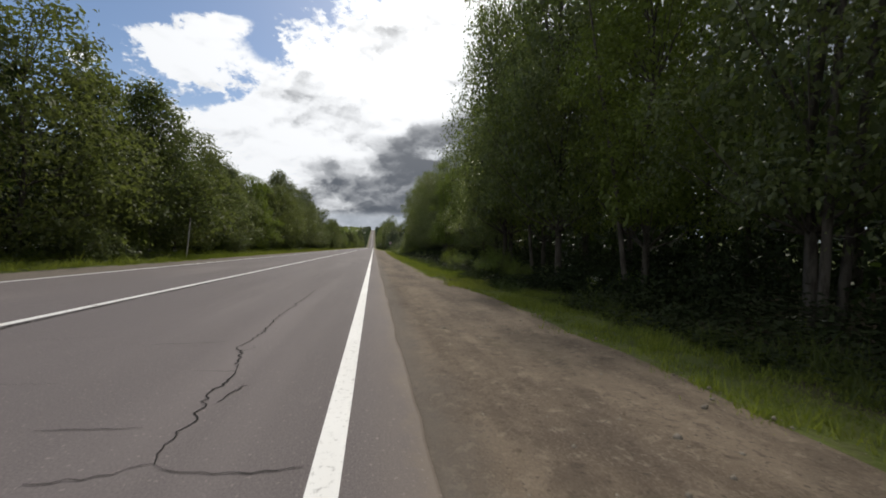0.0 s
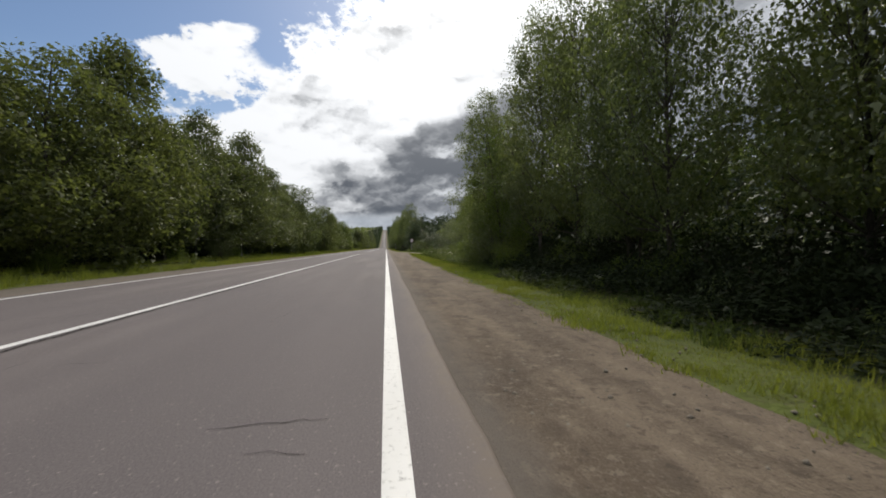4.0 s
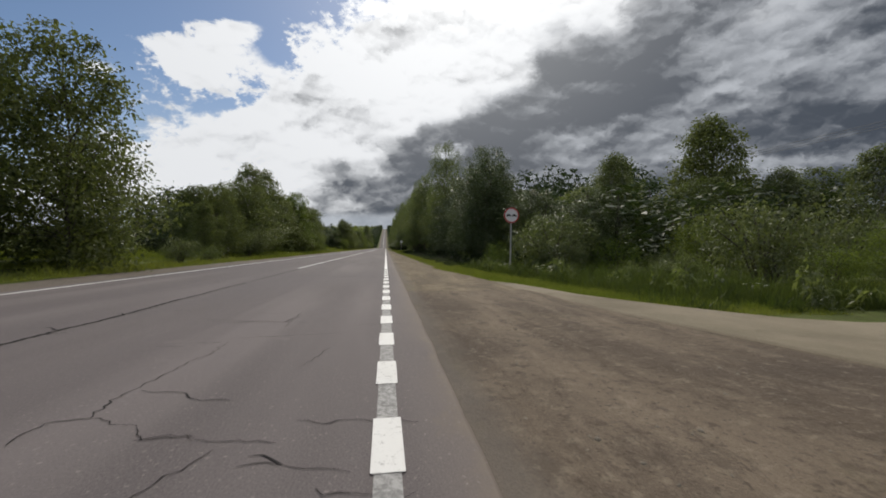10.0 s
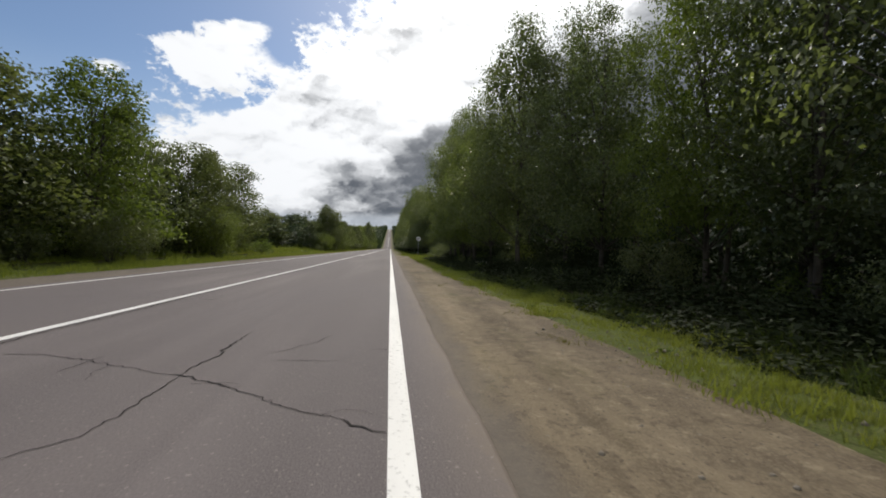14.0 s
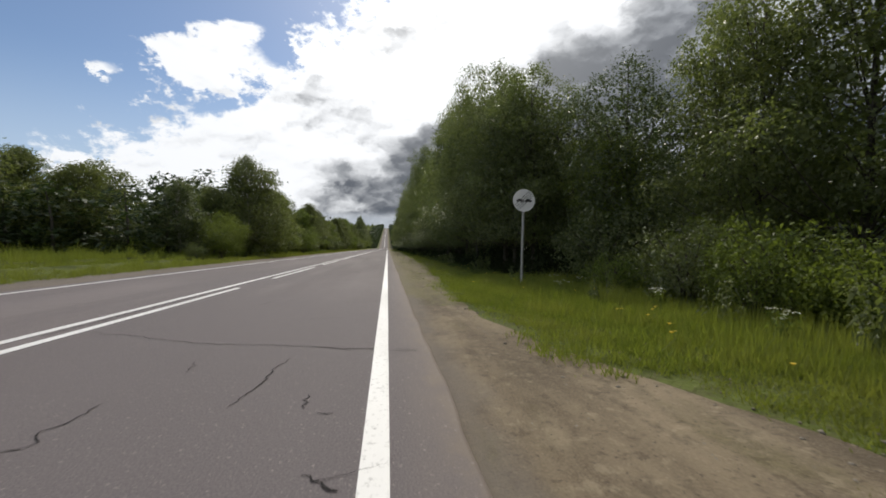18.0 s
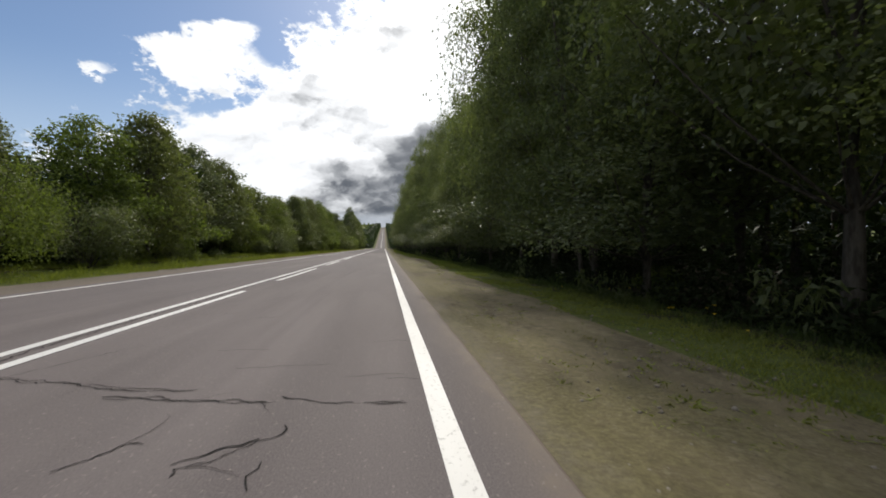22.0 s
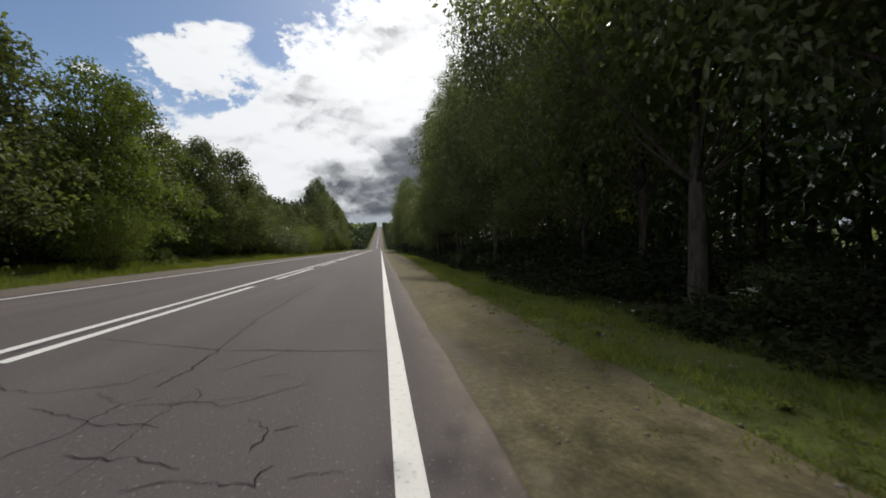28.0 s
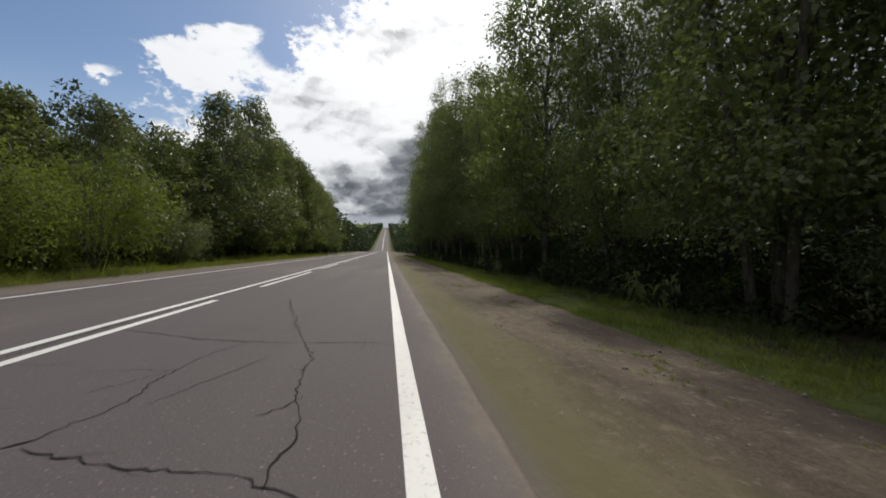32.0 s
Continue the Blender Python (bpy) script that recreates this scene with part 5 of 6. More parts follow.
for n, y in enumerate(np.arange(2.0, 480.0, 12.5)):
    x, h = between(LEFT, y + 6)
    if not (open_left(y + 2) or open_left(y + 6) or open_left(y + 11) or 137 < y < 142):
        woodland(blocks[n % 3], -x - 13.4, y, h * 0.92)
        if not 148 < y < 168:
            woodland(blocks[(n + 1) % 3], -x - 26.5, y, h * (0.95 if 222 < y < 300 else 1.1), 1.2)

# trees behind the two clearings across the road
for n in range(2):
    woodland(blocks[n], -66, 132 + 10 * n, 3.4)
for n in range(4):
    woodland(blocks[n % 3], -46 + 2 * (n % 2), 188 + 12 * n, 5.6 + 0.5 * (n % 2), label="row of trees behind the meadow, shade put into the leaf colour")
for i in range(13):
    side_trees.put(-31 - rng.uniform(0, 4), 190 + i * 4.2 + rng.uniform(-1, 1), rng.uniform(0.66, 0.90) + 0.0035 * max(0, i - 8) * 10, rng.uniform(0, 360), wide=1.1)
for tx, ty, h in ((-11.8, 125.6, 0.86), (-12.6, 139.6, 0.42), (-13.2, 143.5, 0.56), ):
    side_trees.put(tx, ty, h, rng.uniform(0, 360), wide=h * 0.95)
# round full trees at the end of the meadow
for tx, ty, h, w in ((-12.6, 240.5, 0.84, 1.0), (-21.5, 232.0, 0.68, 1.05), (-25.0, 239.0, 0.78, 1.1), (-20.0, 245.0, 0.74, 1.0), (-16.5, 249.0, 0.66, 0.9), (-29.0, 231.0, 0.82, 1.2), (-33.0, 240.0, 0.9, 1.3), (-27.0, 223.5, 0.70, 1.05)):
    side_trees.put(tx, ty, h, rng.uniform(0, 360), wide=w, pick=1 if h > 0.7 else 0)
for bx, by, sc in ((-16.5, 230.0, 0.8), (-18.6, 230.8, 0.9), (-22.5, 224.0, 1.0)):
    bushes.put(bx, by, sc, rng.uniform(0, 360), pick=2)
for i in range(7):
    bushes.put(-17 - rng.uniform(0, 9), 202 + i * 3.4 + rng.uniform(-1, 1), rng.uniform(0.7, 1.0), rng.uniform(0, 360), pick=(2, 3)[i % 2])
for bx, by, s in ((-13.5, 142.5, 1.1), (-11.0, 136.4, 0.55), (-11.2, 133.0, 0.6), (-18, 137, 0.7), (-12.5, 229.0, 1.1), (-13, 197.0, 1.2), (-14, 130.5, 0.8)):
    bushes.put(bx, by, s, rng.uniform(0, 360))

# the far side of the junction: bushes along the side road, tall trees behind
for i in range(22):
    bushes.put(8.5 + i * 1.6 + rng.uniform(-0.5, 0.5), 118.5 + 0.12 * i + rng.uniform(-0.8, 1.6), rng.uniform(0.65, 1.15), rng.uniform(0, 360))
for i in range(16):
    bushes.put(9.0 + i * 2.4 + rng.uniform(-0.5, 0.5), 123.5 + 0.12 * i + rng.uniform(-1, 1.6), rng.uniform(0.9, 1.5), rng.uniform(0, 360))
for tx, ty, h, w in ((24.4, 137, 10.8, 1.3), (17.5, 138, 8.6, 0.72), (27, 128, 6.2, 0.85), (32, 127, 6.6, 0.95), (36, 129, 6.2, 0.9), (41, 128, 6.4, 1.0), (12, 133, 5.0, 0.7), (46, 130, 6.4, 1.0), (53, 131, 6.4, 1.1), (61, 134, 6.8, 1.1), (10.5, 129, 3.8, 0.55), (14.5, 134, 6.6, 0.75), (19.5, 131, 5.2, 0.7), (24.5, 131, 5.6, 0.75), (29.5, 133, 6.4, 0.85)):
    side_trees.put(tx, ty, h / 10, rng.uniform(0, 360), wide=w)
for n in range(6):
    woodland(blocks[n % 3], 13 + n * 10.5, 140 + n, 5.0 + 0.4 * (n % 3))
for sx, sy, h in ((9.5, 152, 9.5), (8.8, 160, 9.8), (-17.5, 100, 11.5), (-16.5, 290, 10.5), (-17, 170, 9.8), (8.6, 33, 10.5)):
    spruces.put(sx, sy, h / 10, rng.uniform(0, 360))

# open, sunlit edge near the second sign
for i in range(10):
    bushes.put(6.4 + rng.uniform(-0.5, 1.6), 198 + i * 1.5, rng.uniform(0.5, 1.1), rng.uniform(0, 360), pick=(0, 2, 3)[i % 3])
for i in range(12):
    weeds.put(4.6 + rng.uniform(-0.9, 1.6), 199.5 + i * 1.05, rng.uniform(0.5, 0.9), rng.uniform(0, 360), pick=(0, 2)[i % 2])
for bx, by, s in ((6.2, 203.2, 1.0), (6.6, 205.4, 1.3), (7.4, 207.6, 1.5), (5.7, 209.3, 0.8), (7.0, 201.0, 1.4)):
    bushes.put(bx, by, s, rng.uniform(0, 360), pick=(3, 2)[int(by) % 2])

# big willow bushes in front of the trees across the road
for bx, by, sc, k in ((-11.4, 375.5, 1.5, 0), (-11.0, 381.0, 1.8, 0), (-11.2, 386.5, 1.6, 3), (-11.0, 392.0, 1.9, 3), (-11.4, 399.0, 1.6, 0), (-11.6, 262.5, 1.5, 3), (-12.0, 267.5, 1.6, 0), (-11.6, 232.0, 1.4, 3), (-11.4, 296.5, 1.4, 0),
                      (-11.6, 172.0, 1.3, 0), (-11.8, 183.0, 1.5, 3), (-11.5, 147.0, 1.4, 0), (-11.2, 343.0, 1.3, 3), (-11.8, 20.0, 0.9, 0), (-11.6, 40.0, 0.9, 0)):
    willows.put(bx - 0.4, by, sc * 0.58, rng.uniform(0, 360), pick=k // 3)
# a tree that leans over the shoulder
near_trees.put(5.4, 262.0, 1.25, 190, wide=1.20, pick=0)

# bushes and weeds in front of the woods
for i in range(9):
    shaded_bushes.put(6.2 + rng.uniform(-0.3, 0.9), 74 + i * 2.5, rng.uniform(0.55, 0.85), rng.uniform(0, 360))
# broad leaves along the gravel, tall weeds below the thicket
for a, b, n in ((11, 28, 40), (52, 70, 16), (148, 160, 9), (170, 186, 7), (322, 338, 16), (352, 366, 12)):
    for i in range(n):
        by = a + (b - a) * (i + rng.random()) / n
        broadleaf.put(between(GRAVEL_R, by)[0] + rng.uniform(-0.05, 0.7), by, rng.uniform(0.4, 0.8), rng.uniform(0, 360))
for i in range(40):
    by = 70 + 0.66 * i
    weeds.put(between(GRAVEL_R, by)[0] + 1.7 + rng.uniform(-0.2, 0.9), by, rng.uniform(0.8, 1.25), rng.uniform(0, 360))
for i in range(9):
    fireweeds.put(5.6 + rng.uniform(-0.4, 0.8), 80 + 1.5 * i, rng.uniform(0.8, 1.1), rng.uniform(0, 360))
for i in range(10):
    bushes.put(5.7 + rng.uniform(-0.3, 0.7), 61 + 1.7 * i, rng.uniform(0.6, 1.0), rng.uniform(0, 360), pick=(2, 3, 0)[i % 3])
# leafy low growth at the wood's edge where the walk begins, tall weeds across the road
for i in range(12):
    bushes.put(4.9 + rng.uniform(-0.3, 0.9), 13.0 + 1.1 * i + rng.uniform(-0.4, 0.4), rng.uniform(0.38, 0.72), rng.uniform(0, 360), pick=(2, 1, 3)[i % 3])
for i in range(22):
    weeds.put(-11.2 - rng.uniform(0.0, 1.6), 13.0 + 0.75 * i + rng.uniform(-0.4, 0.4), rng.uniform(0.7, 1.25), rng.uniform(0, 360), pick=(2, 0)[i % 2])
# the thicket before the junction
for i in range(16):
    (bushes if i % 4 == 3 else shaded_bushes).put(6.9 + rng.uniform(-0.5, 1.2) + 0.08 * i, 72 + i * 1.6, rng.uniform(0.8, 1.1), rng.uniform(0, 360), pick=3 if i % 4 == 3 else None)
for i in range(10):
    bushes.put(9.5 + rng.uniform(-0.6, 1.5), 76 + i * 2.2, rng.uniform(1.2, 1.7), rng.uniform(0, 360))
for tx, ty, h, w in ((7.6, 79, 0.62, 0.8), (8.2, 83.5, 0.54, 0.8), (8.0, 88.0, 0.46, 0.66), (9.4, 91.5, 0.40, 0.62), (8.8, 75.5, 0.7, 0.85)):  # young trees over it
    near_trees.put(tx, ty, h, rng.uniform(0, 360), wide=w, pick=(0, 4, 3)[int(ty) % 3])
# tall trees that close the view above the lane's edge
for tx, ty, h in ((5.9, 12.5, 12.5), (5.9, 18.0, 13.0), (5.7, 219.0, 9.2), (5.8, 224.0, 10.6), (5.8, 229.5, 10.4), (5.5, 289.0, 12.0), (5.0, 304.0, 14.0), (5.4, 181.0, 8.6), (5.2, 189.0, 10.6), (5.8, 379.5, 8.4), (5.7, 361.0, 13.0)):
    near_trees.put(tx, ty, h / 10, rng.uniform(0, 360), wide=1.15, pick=(0, 3, 5)[int(ty) % 3])
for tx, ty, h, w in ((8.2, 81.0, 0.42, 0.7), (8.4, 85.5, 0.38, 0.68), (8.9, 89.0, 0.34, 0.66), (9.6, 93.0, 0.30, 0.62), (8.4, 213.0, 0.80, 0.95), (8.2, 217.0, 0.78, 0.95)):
    shaded_trees.put(tx, ty, h, rng.uniform(0, 360), wide=w)
near_trees.put(9.0, 208.4, 0.80, 60, wide=0.9, pick=0)
shaded_trees.put(6.3, 133.4, 0.74, 40, wide=0.80, pick=0)
shaded_trees.put(6.9, 136.6, 0.84, 170, wide=0.86, pick=1)
shaded_trees.put(7.8, 129.6, 0.44, 130, wide=0.72, pick=1)
shaded_trees.put(9.8, 127.2, 0.42, 250, wide=0.74, pick=1)
# boughs that hang low over the verge
for i in range(13):
    boughs.put((5.25 if i < 8 else 4.85) + rng.uniform(-0.2, 0.4), 217 + 6.6 * i, rng.uniform(0.68, 0.86) if i < 9 else 0.74, rng.uniform(0, 360), wide=rng.uniform(0.95, 1.08))
y = -4.0
while y < 440:
    x, h = between(RIGHT, y)
    if not open_right(y):
        if rng.random() < 0.55:
            bushes.put(x - rng.uniform(-0.6, 0.5), y, rng.uniform(0.35, 0.75), rng.uniform(0, 360))
        g = between(GRAVEL_R, y)[0]
        weeds.put(g + (x - g) * rng.uniform(0.45, 0.9), y + rng.uniform(-1, 1), rng.uniform(0.45, 1.0), rng.uniform(0, 360))
    y += rng.uniform(1.6, 3.0)
y = 6.0
while y < 440:
    x, h = between(LEFT, y)
    if not open_left(y) and rng.random() < 0.45:
        bushes.put(-x - 0.6 + rng.uniform(-0.5, 0.5), y, rng.uniform(0.4, 0.8), rng.uniform(0, 360))
    if rng.random() < 0.25:
        weeds.put(-x + rng.uniform(0.3, 1.3), y + 1, rng.uniform(0.7, 1.2), rng.uniform(0, 360))
    y += rng.uniform(2.2, 4.2)

# the road's far stretch and the hill that it climbs
for n, y in enumerate(np.arange(470.0, 1660.0, 19.0)):
    for side in (-1, 1):
        woodland(far_blocks[n % 2], -24.5 if side < 0 else 6.0, y, rng.uniform(9.5, 11.5) + 2 * (y > 900), 1.0, label="distant trees along the far stretch of the road")
        if y > 690:
            woodland(far_blocks[(n + 1) % 2], -37.0 if side < 0 else 18.5, y, rng.uniform(10, 12), 1.3, label="distant trees along the far stretch of the road")


def far_woods():
    rn = np.random.default_rng(77)
    n = 5200
    yy = rn.uniform(700, 2100, n)
    xx = rn.choice([-1, 1], n) * (34 + 620 * rn.uniform(0, 1, n) ** 1.6)
    zz = np.array([road_z(v) for v in yy]) + rn.uniform(1.0, 9.0, n)
    v, f = leaves_at(np.stack([xx, yy, zz], 1), 9.0, rn, 0.8, 0.8, 0.1)
    ob = new("far_woods", mesh_of("far_woods", v, f, M["leaf"]))
    tagged(ob, "distant wooded hillside at the end of the road", "woods", kind="stuff")


far_woods()


# ---- grass and stones ----
def grass_tile(seed, wide, long, blades, low, high, mat, ragged_side=True):
    rn = np.random.default_rng(seed)
    tufts = rn.uniform((0, 0), (wide, long), (max(8, blades // 22), 2))
    own = rn.integers(0, len(tufts), blades)
    rise = (0.45 + 1.0 * rn.random(len(tufts)) ** 1.5)[own] * (0.75 + 0.5 * np.sin(tufts[own, 0] * 2.9 + seed) * np.sin(tufts[own, 1] * 1.57 + seed))
    at = tufts[own] + rn.normal(size=(blades, 2)) * 0.07
    keep = at[:, 0] > 0.30 + 0.30 * np.sin(at[:, 1] * 2.1 + seed) * np.sin(at[:, 1] * 5.3 + seed * 2) - 0.4 * rn.random(blades) ** 3
    if ragged_side:
        at, rise = at[keep], rise[keep]
    blades = len(at)
    h = rn.uniform(low, high, blades) * (0.6 + 0.8 * rn.random(blades)) * rise
    a = rn.uniform(0, 2 * math.pi, blades)
    w = rn.uniform(0.0030, 0.0062, blades) * (1 + 2 * h)
    side = np.stack([np.cos(a) * w, np.sin(a) * w, 0 * a], 1)
    p = np.concatenate([at, np.zeros((blades, 1))], 1)
    bend = np.stack([rn.normal(size=blades) * h * 0.35, rn.normal(size=blades) * h * 0.35, h], 1)
    verts = np.stack([p - side, p + side, p + bend], 1).reshape(-1, 3)
    return mesh_of("grass", verts, np.arange(blades * 3).reshape(-1, 3), mat)


def tuft_tile(seed, wide, long, tufts, mat):
    """Single small tufts on bare ground, each of a dozen short blades."""
    rn = np.random.default_rng(seed)
    at = np.repeat(np.stack([wide * rn.random(tufts), rn.uniform(0, long, tufts)], 1), 13, axis=0) + rn.normal(size=(tufts * 13, 2)) * 0.035
    n = len(at)
    h, a = rn.uniform(0.006, 0.026, n), rn.uniform(0, 2 * math.pi, n)
    side = np.stack([np.cos(a), np.sin(a), 0 * a], 1) * 0.011
    p = np.concatenate([at, np.zeros((n, 1))], 1)
    tip = p + np.stack([rn.normal(size=n) * 0.035, rn.normal(size=n) * 0.035, h], 1)
    return mesh_of("tufts", np.stack([p - side, p + side, tip], 1).reshape(-1, 3), np.arange(n * 3).reshape(-1, 3), mat)


short_grass = [grass_tile(100 + i, 2.2, 4.0, 11000, 0.03, 0.12, M["grass"]) for i in range(3)]
# herb green instead of grass green, also to darken it for the trees' shade
tall_grass = [grass_tile(110 + i, 1.5, 4.0, 5200, 0.08, 0.28, M["herb"]) for i in range(3)]


def undergrowth_tile(seed, mat, high):
    """Nettles, saplings and low boughs in uneven clumps, low in front and rising towards the stems."""
    rn = np.random.default_rng(seed)
    pts = []
    for c in range(150):
        x, y = 3.4 * rn.random() ** 1.2, rn.uniform(0, 6.0)
        top = high * (0.22 + 0.78 * min(1.0, x / 2.0)) * rn.uniform(0.45, 1.1)
        n = 56
        f = rn.random((n, 1)) ** 0.8
        r = 0.10 + 0.16 * top / high
        pts.append(np.array([x, y, 0.02]) + f * np.array([0.15 * rn.normal(), 0.15 * rn.normal(), top]) + rn.normal(size=(n, 3)) * np.array([r, r, 0.06]))
    v, f = leaves_at(np.concatenate(pts), 0.105, rn, 0.5, blades=3)
    return mesh_of("undergrowth", v, f, mat)


light_growth = [undergrowth_tile(160 + i, M["leaf"], 2.0) for i in range(2)]
# its near-black leaves paint in the darkness under the trees
shade_growth = [undergrowth_tile(164 + i, M["leaf_floor_shade"], 1.5) for i in range(2)]
moss_tufts = [tuft_tile(170 + i, 1.5, 4.0, 70, M["grass"]) for i in range(3)]
dry_tile = [grass_tile(120 + i, 1.2, 4.0, 240, 0.015, 0.05, M["dry_grass"]) for i in range(3)]
lawn = [grass_tile(126 + i, 2.2, 4.0, 11000, 0.04, 0.12, M["grass"], False) for i in range(2)]
far_grass = [grass_tile(130 + i, 3.2, 8.0, 8000, 0.10, 0.36, M["grass"]) for i in range(3)]


def strip(name, data, x, y, z, spin, label, s=1.0, slope=0.0):
    ob = new(name, data)
    ob.matrix_basis = pose(x, y, z, 0, slope, spin) @ Matrix.Diagonal((1, 1, s, 1))
    return tagged(ob, label, "grass", kind="stuff")


i, y = 0, -6.0
while y < 440:
    g = between(GRAVEL_R, y + 2)[0]
    if not 95 < y < 124:
        thin = 1.0 if y < 165 else 0.65 if 214 < y < 296 else 0.9
        strip("verge_grass", short_grass[i % 3], g - 0.42, y, -0.055 - 0.06 * (g - 2.62), 0, "short green grass on the verge", thin, 3.4)
        if 196 < y < 213:  # the sunny opening by the second sign
            for k, tall in ((0.5, 1.0), (1.5, 1.6), (2.6, 2.3), (4.4, 2.8)):
                strip("verge_grass", lawn[i % 2], g + k, y, ground_z(g + k + 0.1, y + 2) + 0.01, 0, "sunlit grass in the opening by the sign", tall, 3.4 if g + k < 5 else 1.0)
        else:
            strip("verge_grass", tall_grass[i % 3], g + (0.7 if y < 60 or 124 < y < 190 else 1.05), y, -0.07 - 0.06 * (g - 1.6), 0, "longer grass and herbs under the trees, coloured darker for the shade there", 0.9 if y < 165 else 0.6, 3.4)
    if i % 3 != 2 and not (92 < y < 124 or 194 < y < 212):
        x, h = between(RIGHT, y + 3)
        strip("undergrowth", (light_growth if 60 < y < 122 else shade_growth)[i % 2], max(g + 1.5, x - 3.0) if 60 < y < 122 else max(g + 1.9, x - 1.6), y, ground_z(x - 0.4, y + 3), 0, "dense nettles and saplings under the wood's edge, the dark ones coloured as shade", 0.9 + 0.2 * (i % 2))
    # a further strip of near-black leaves, painted shade at the wood's foot
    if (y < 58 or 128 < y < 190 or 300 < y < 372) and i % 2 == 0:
        strip("undergrowth", shade_growth[i % 2], g + (1.15 if y < 60 else 0.85 if y < 200 else 1.35), y, ground_z(g + 2.0, y + 3), 0, "low herbs at the foot of the wood, coloured near-black for shade", 0.42 if y < 200 else 0.62)
    if y > 202:
        strip("moss_tufts", moss_tufts[i % 3], 0.7, y, -0.045, 0, "small green tufts growing through the gravel")
    if y > 128:
        strip("dry_grass", dry_tile[i % 3], 0.75, y, -0.05, 0, "thin dry grass growing through the gravel")
    i, y = i + 1, y + 4.0
for gx, gy in ((3.0, 97.4), (3.4, 98.2), (3.5, 89.0), (3.6, 93.0), (5.4, 92.0), (3.8, 96.5), (5.4, 95.6), (7.2, 96.0), (9.2, 97.0), (4.4, 99.0), (5.9, 99.6), (7.6, 100.0), (9.4, 100.6), (11.2, 98.4), (11.2, 101.2), (13.2, 99.0), (13.2, 101.2), (15.2, 99.4), (15.2, 101.4), (17.2, 101.4), (19.2, 101.6), (6.6, 101.4), (8.4, 101.6), (10.2, 101.6), (4.3, 100.2), (5.0, 100.6), (5.8, 101.0)):
    strip("verge_grass", lawn[int(gx) % 2], gx, gy, ground_z(gx + 0.1, gy + 2) + 0.01, 0, "bright mown grass in the corner of the junction", 0.95, 3.4 if gx < 5 else 1.6 if gx < 6.4 else 0.0)
for gx, gy in ((3.4, 121.6), (3.1, 124.2), (4.0, 119.0), (4.3, 122.6), (5.4, 117.6), (5.4, 119.4), (5.6, 122.8), (7.2, 117.0), (7.2, 120.6), (9.2, 115.8), (9.2, 119.6), (11.2, 115.8), (13.2, 115.6), (15.2, 115.6)):
    strip("verge_grass", lawn[int(gx) % 2], gx, gy, ground_z(gx + 0.1, gy + 2) + 0.01, 0, "uneven bright grass beside the sign", 1.15, 3.4 if gx < 5 else 1.6 if gx < 6.4 else 0.0)
corner_grass = [grass_tile(180 + i, 0.8, 1.1, 1500, 0.03, 0.11, M["grass"], False) for i in range(3)]
corner_herbs = [grass_tile(184 + i, 1.0, 1.2, 1500, 0.12, 0.42, M["herb"], False) for i in range(3)]
for i in range(23):  # along the curve of the far corner
    gy = 114.4 + 0.55 * i
    gx = 2.4 - 1.3 * math.log((gy - 113.6) / 10.8)
    for k in range(3):
        strip("verge_grass", corner_grass[(i + k) % 3], gx - 0.05 + 0.72 * k, gy, ground_z(gx + 0.3 + 0.72 * k, gy + 0.5) + 0.012, 0, "short yellow-green grass along the gravel corner", 0.8 + 0.3 * (k > 0), 3.4 if gx + 0.7 * k < 5 else 1.0)
    for k in range(3):
        strip("tall_herbs", corner_herbs[(i + k) % 3], gx + 1.35 + 0.9 * k, gy + 0.3, ground_z(gx + 1.8 + 0.9 * k, gy + 0.8) + 0.01, 0, "tall rank grass and herbs beside the sign", 0.75 + 0.25 * k, 2.0 if gx + k < 5 else 0.6)
    for k in range(2):
        weeds.put(gx + rng.uniform(1.7, 4.2), gy + rng.uniform(0, 1.2), rng.uniform(0.45, 0.95), rng.uniform(0, 360), pick=(2, 1, 0, 2, 1)[(2 * i + k) % 5])
for i in range(20):  # along the gravel by the second sign
    gy = 195.0 + 0.9 * i
    gx = between(GRAVEL_R, gy + 0.5)[0]
    for k in range(3):
        strip("verge_grass", corner_grass[(i + k) % 3], gx - 0.02 + 0.72 * k, gy, ground_z(gx + 0.3 + 0.72 * k, gy + 0.5) + 0.012, 0, "short yellow-green grass along the gravel", 0.75 + 0.4 * k, 3.4)
for bx, by, sc, k in ((5.2, 127.0, 0.62, 3), (5.9, 125.2, 0.5, 2), (6.8, 123.6, 0.62, 0), (8.4, 121.6, 0.7, 1), (9.8, 120.6, 0.62, 2)):
    bushes.put(bx, by, sc, rng.uniform(0, 360), pick=k)
for i in range(46):
    gx = 4.2 + 8.0 * rng.random() ** 1.3
    broadleaf.put(gx, rng.uniform(97.6, 104.2) + 0.12 * gx, rng.uniform(0.5, 1.1), rng.uniform(0, 360))
for i in range(26):
    weeds.put(5.6 + 0.42 * i + rng.uniform(-0.5, 0.5), 121.6 - 0.10 * i + rng.uniform(-1.6, 2.4), rng.uniform(0.5, 1.0), rng.uniform(0, 360))
for i in range(8):
    bushes.put(7.0 + 0.35 * i + rng.uniform(-0.6, 0.8), 124.2 + 0.8 * i, rng.uniform(0.8, 1.25), rng.uniform(0, 360), pick=(0, 2, 3, 1)[i % 4])
for k in range(18):
    strip("verge_grass", tall_grass[k % 3], 5.0 + 2.2 * k, 114.6 + 0.2 * k, ground_z(6 + 2.2 * k, 116), 0, "long grass along the side road", 0.8)
i, y = 0, 2.0
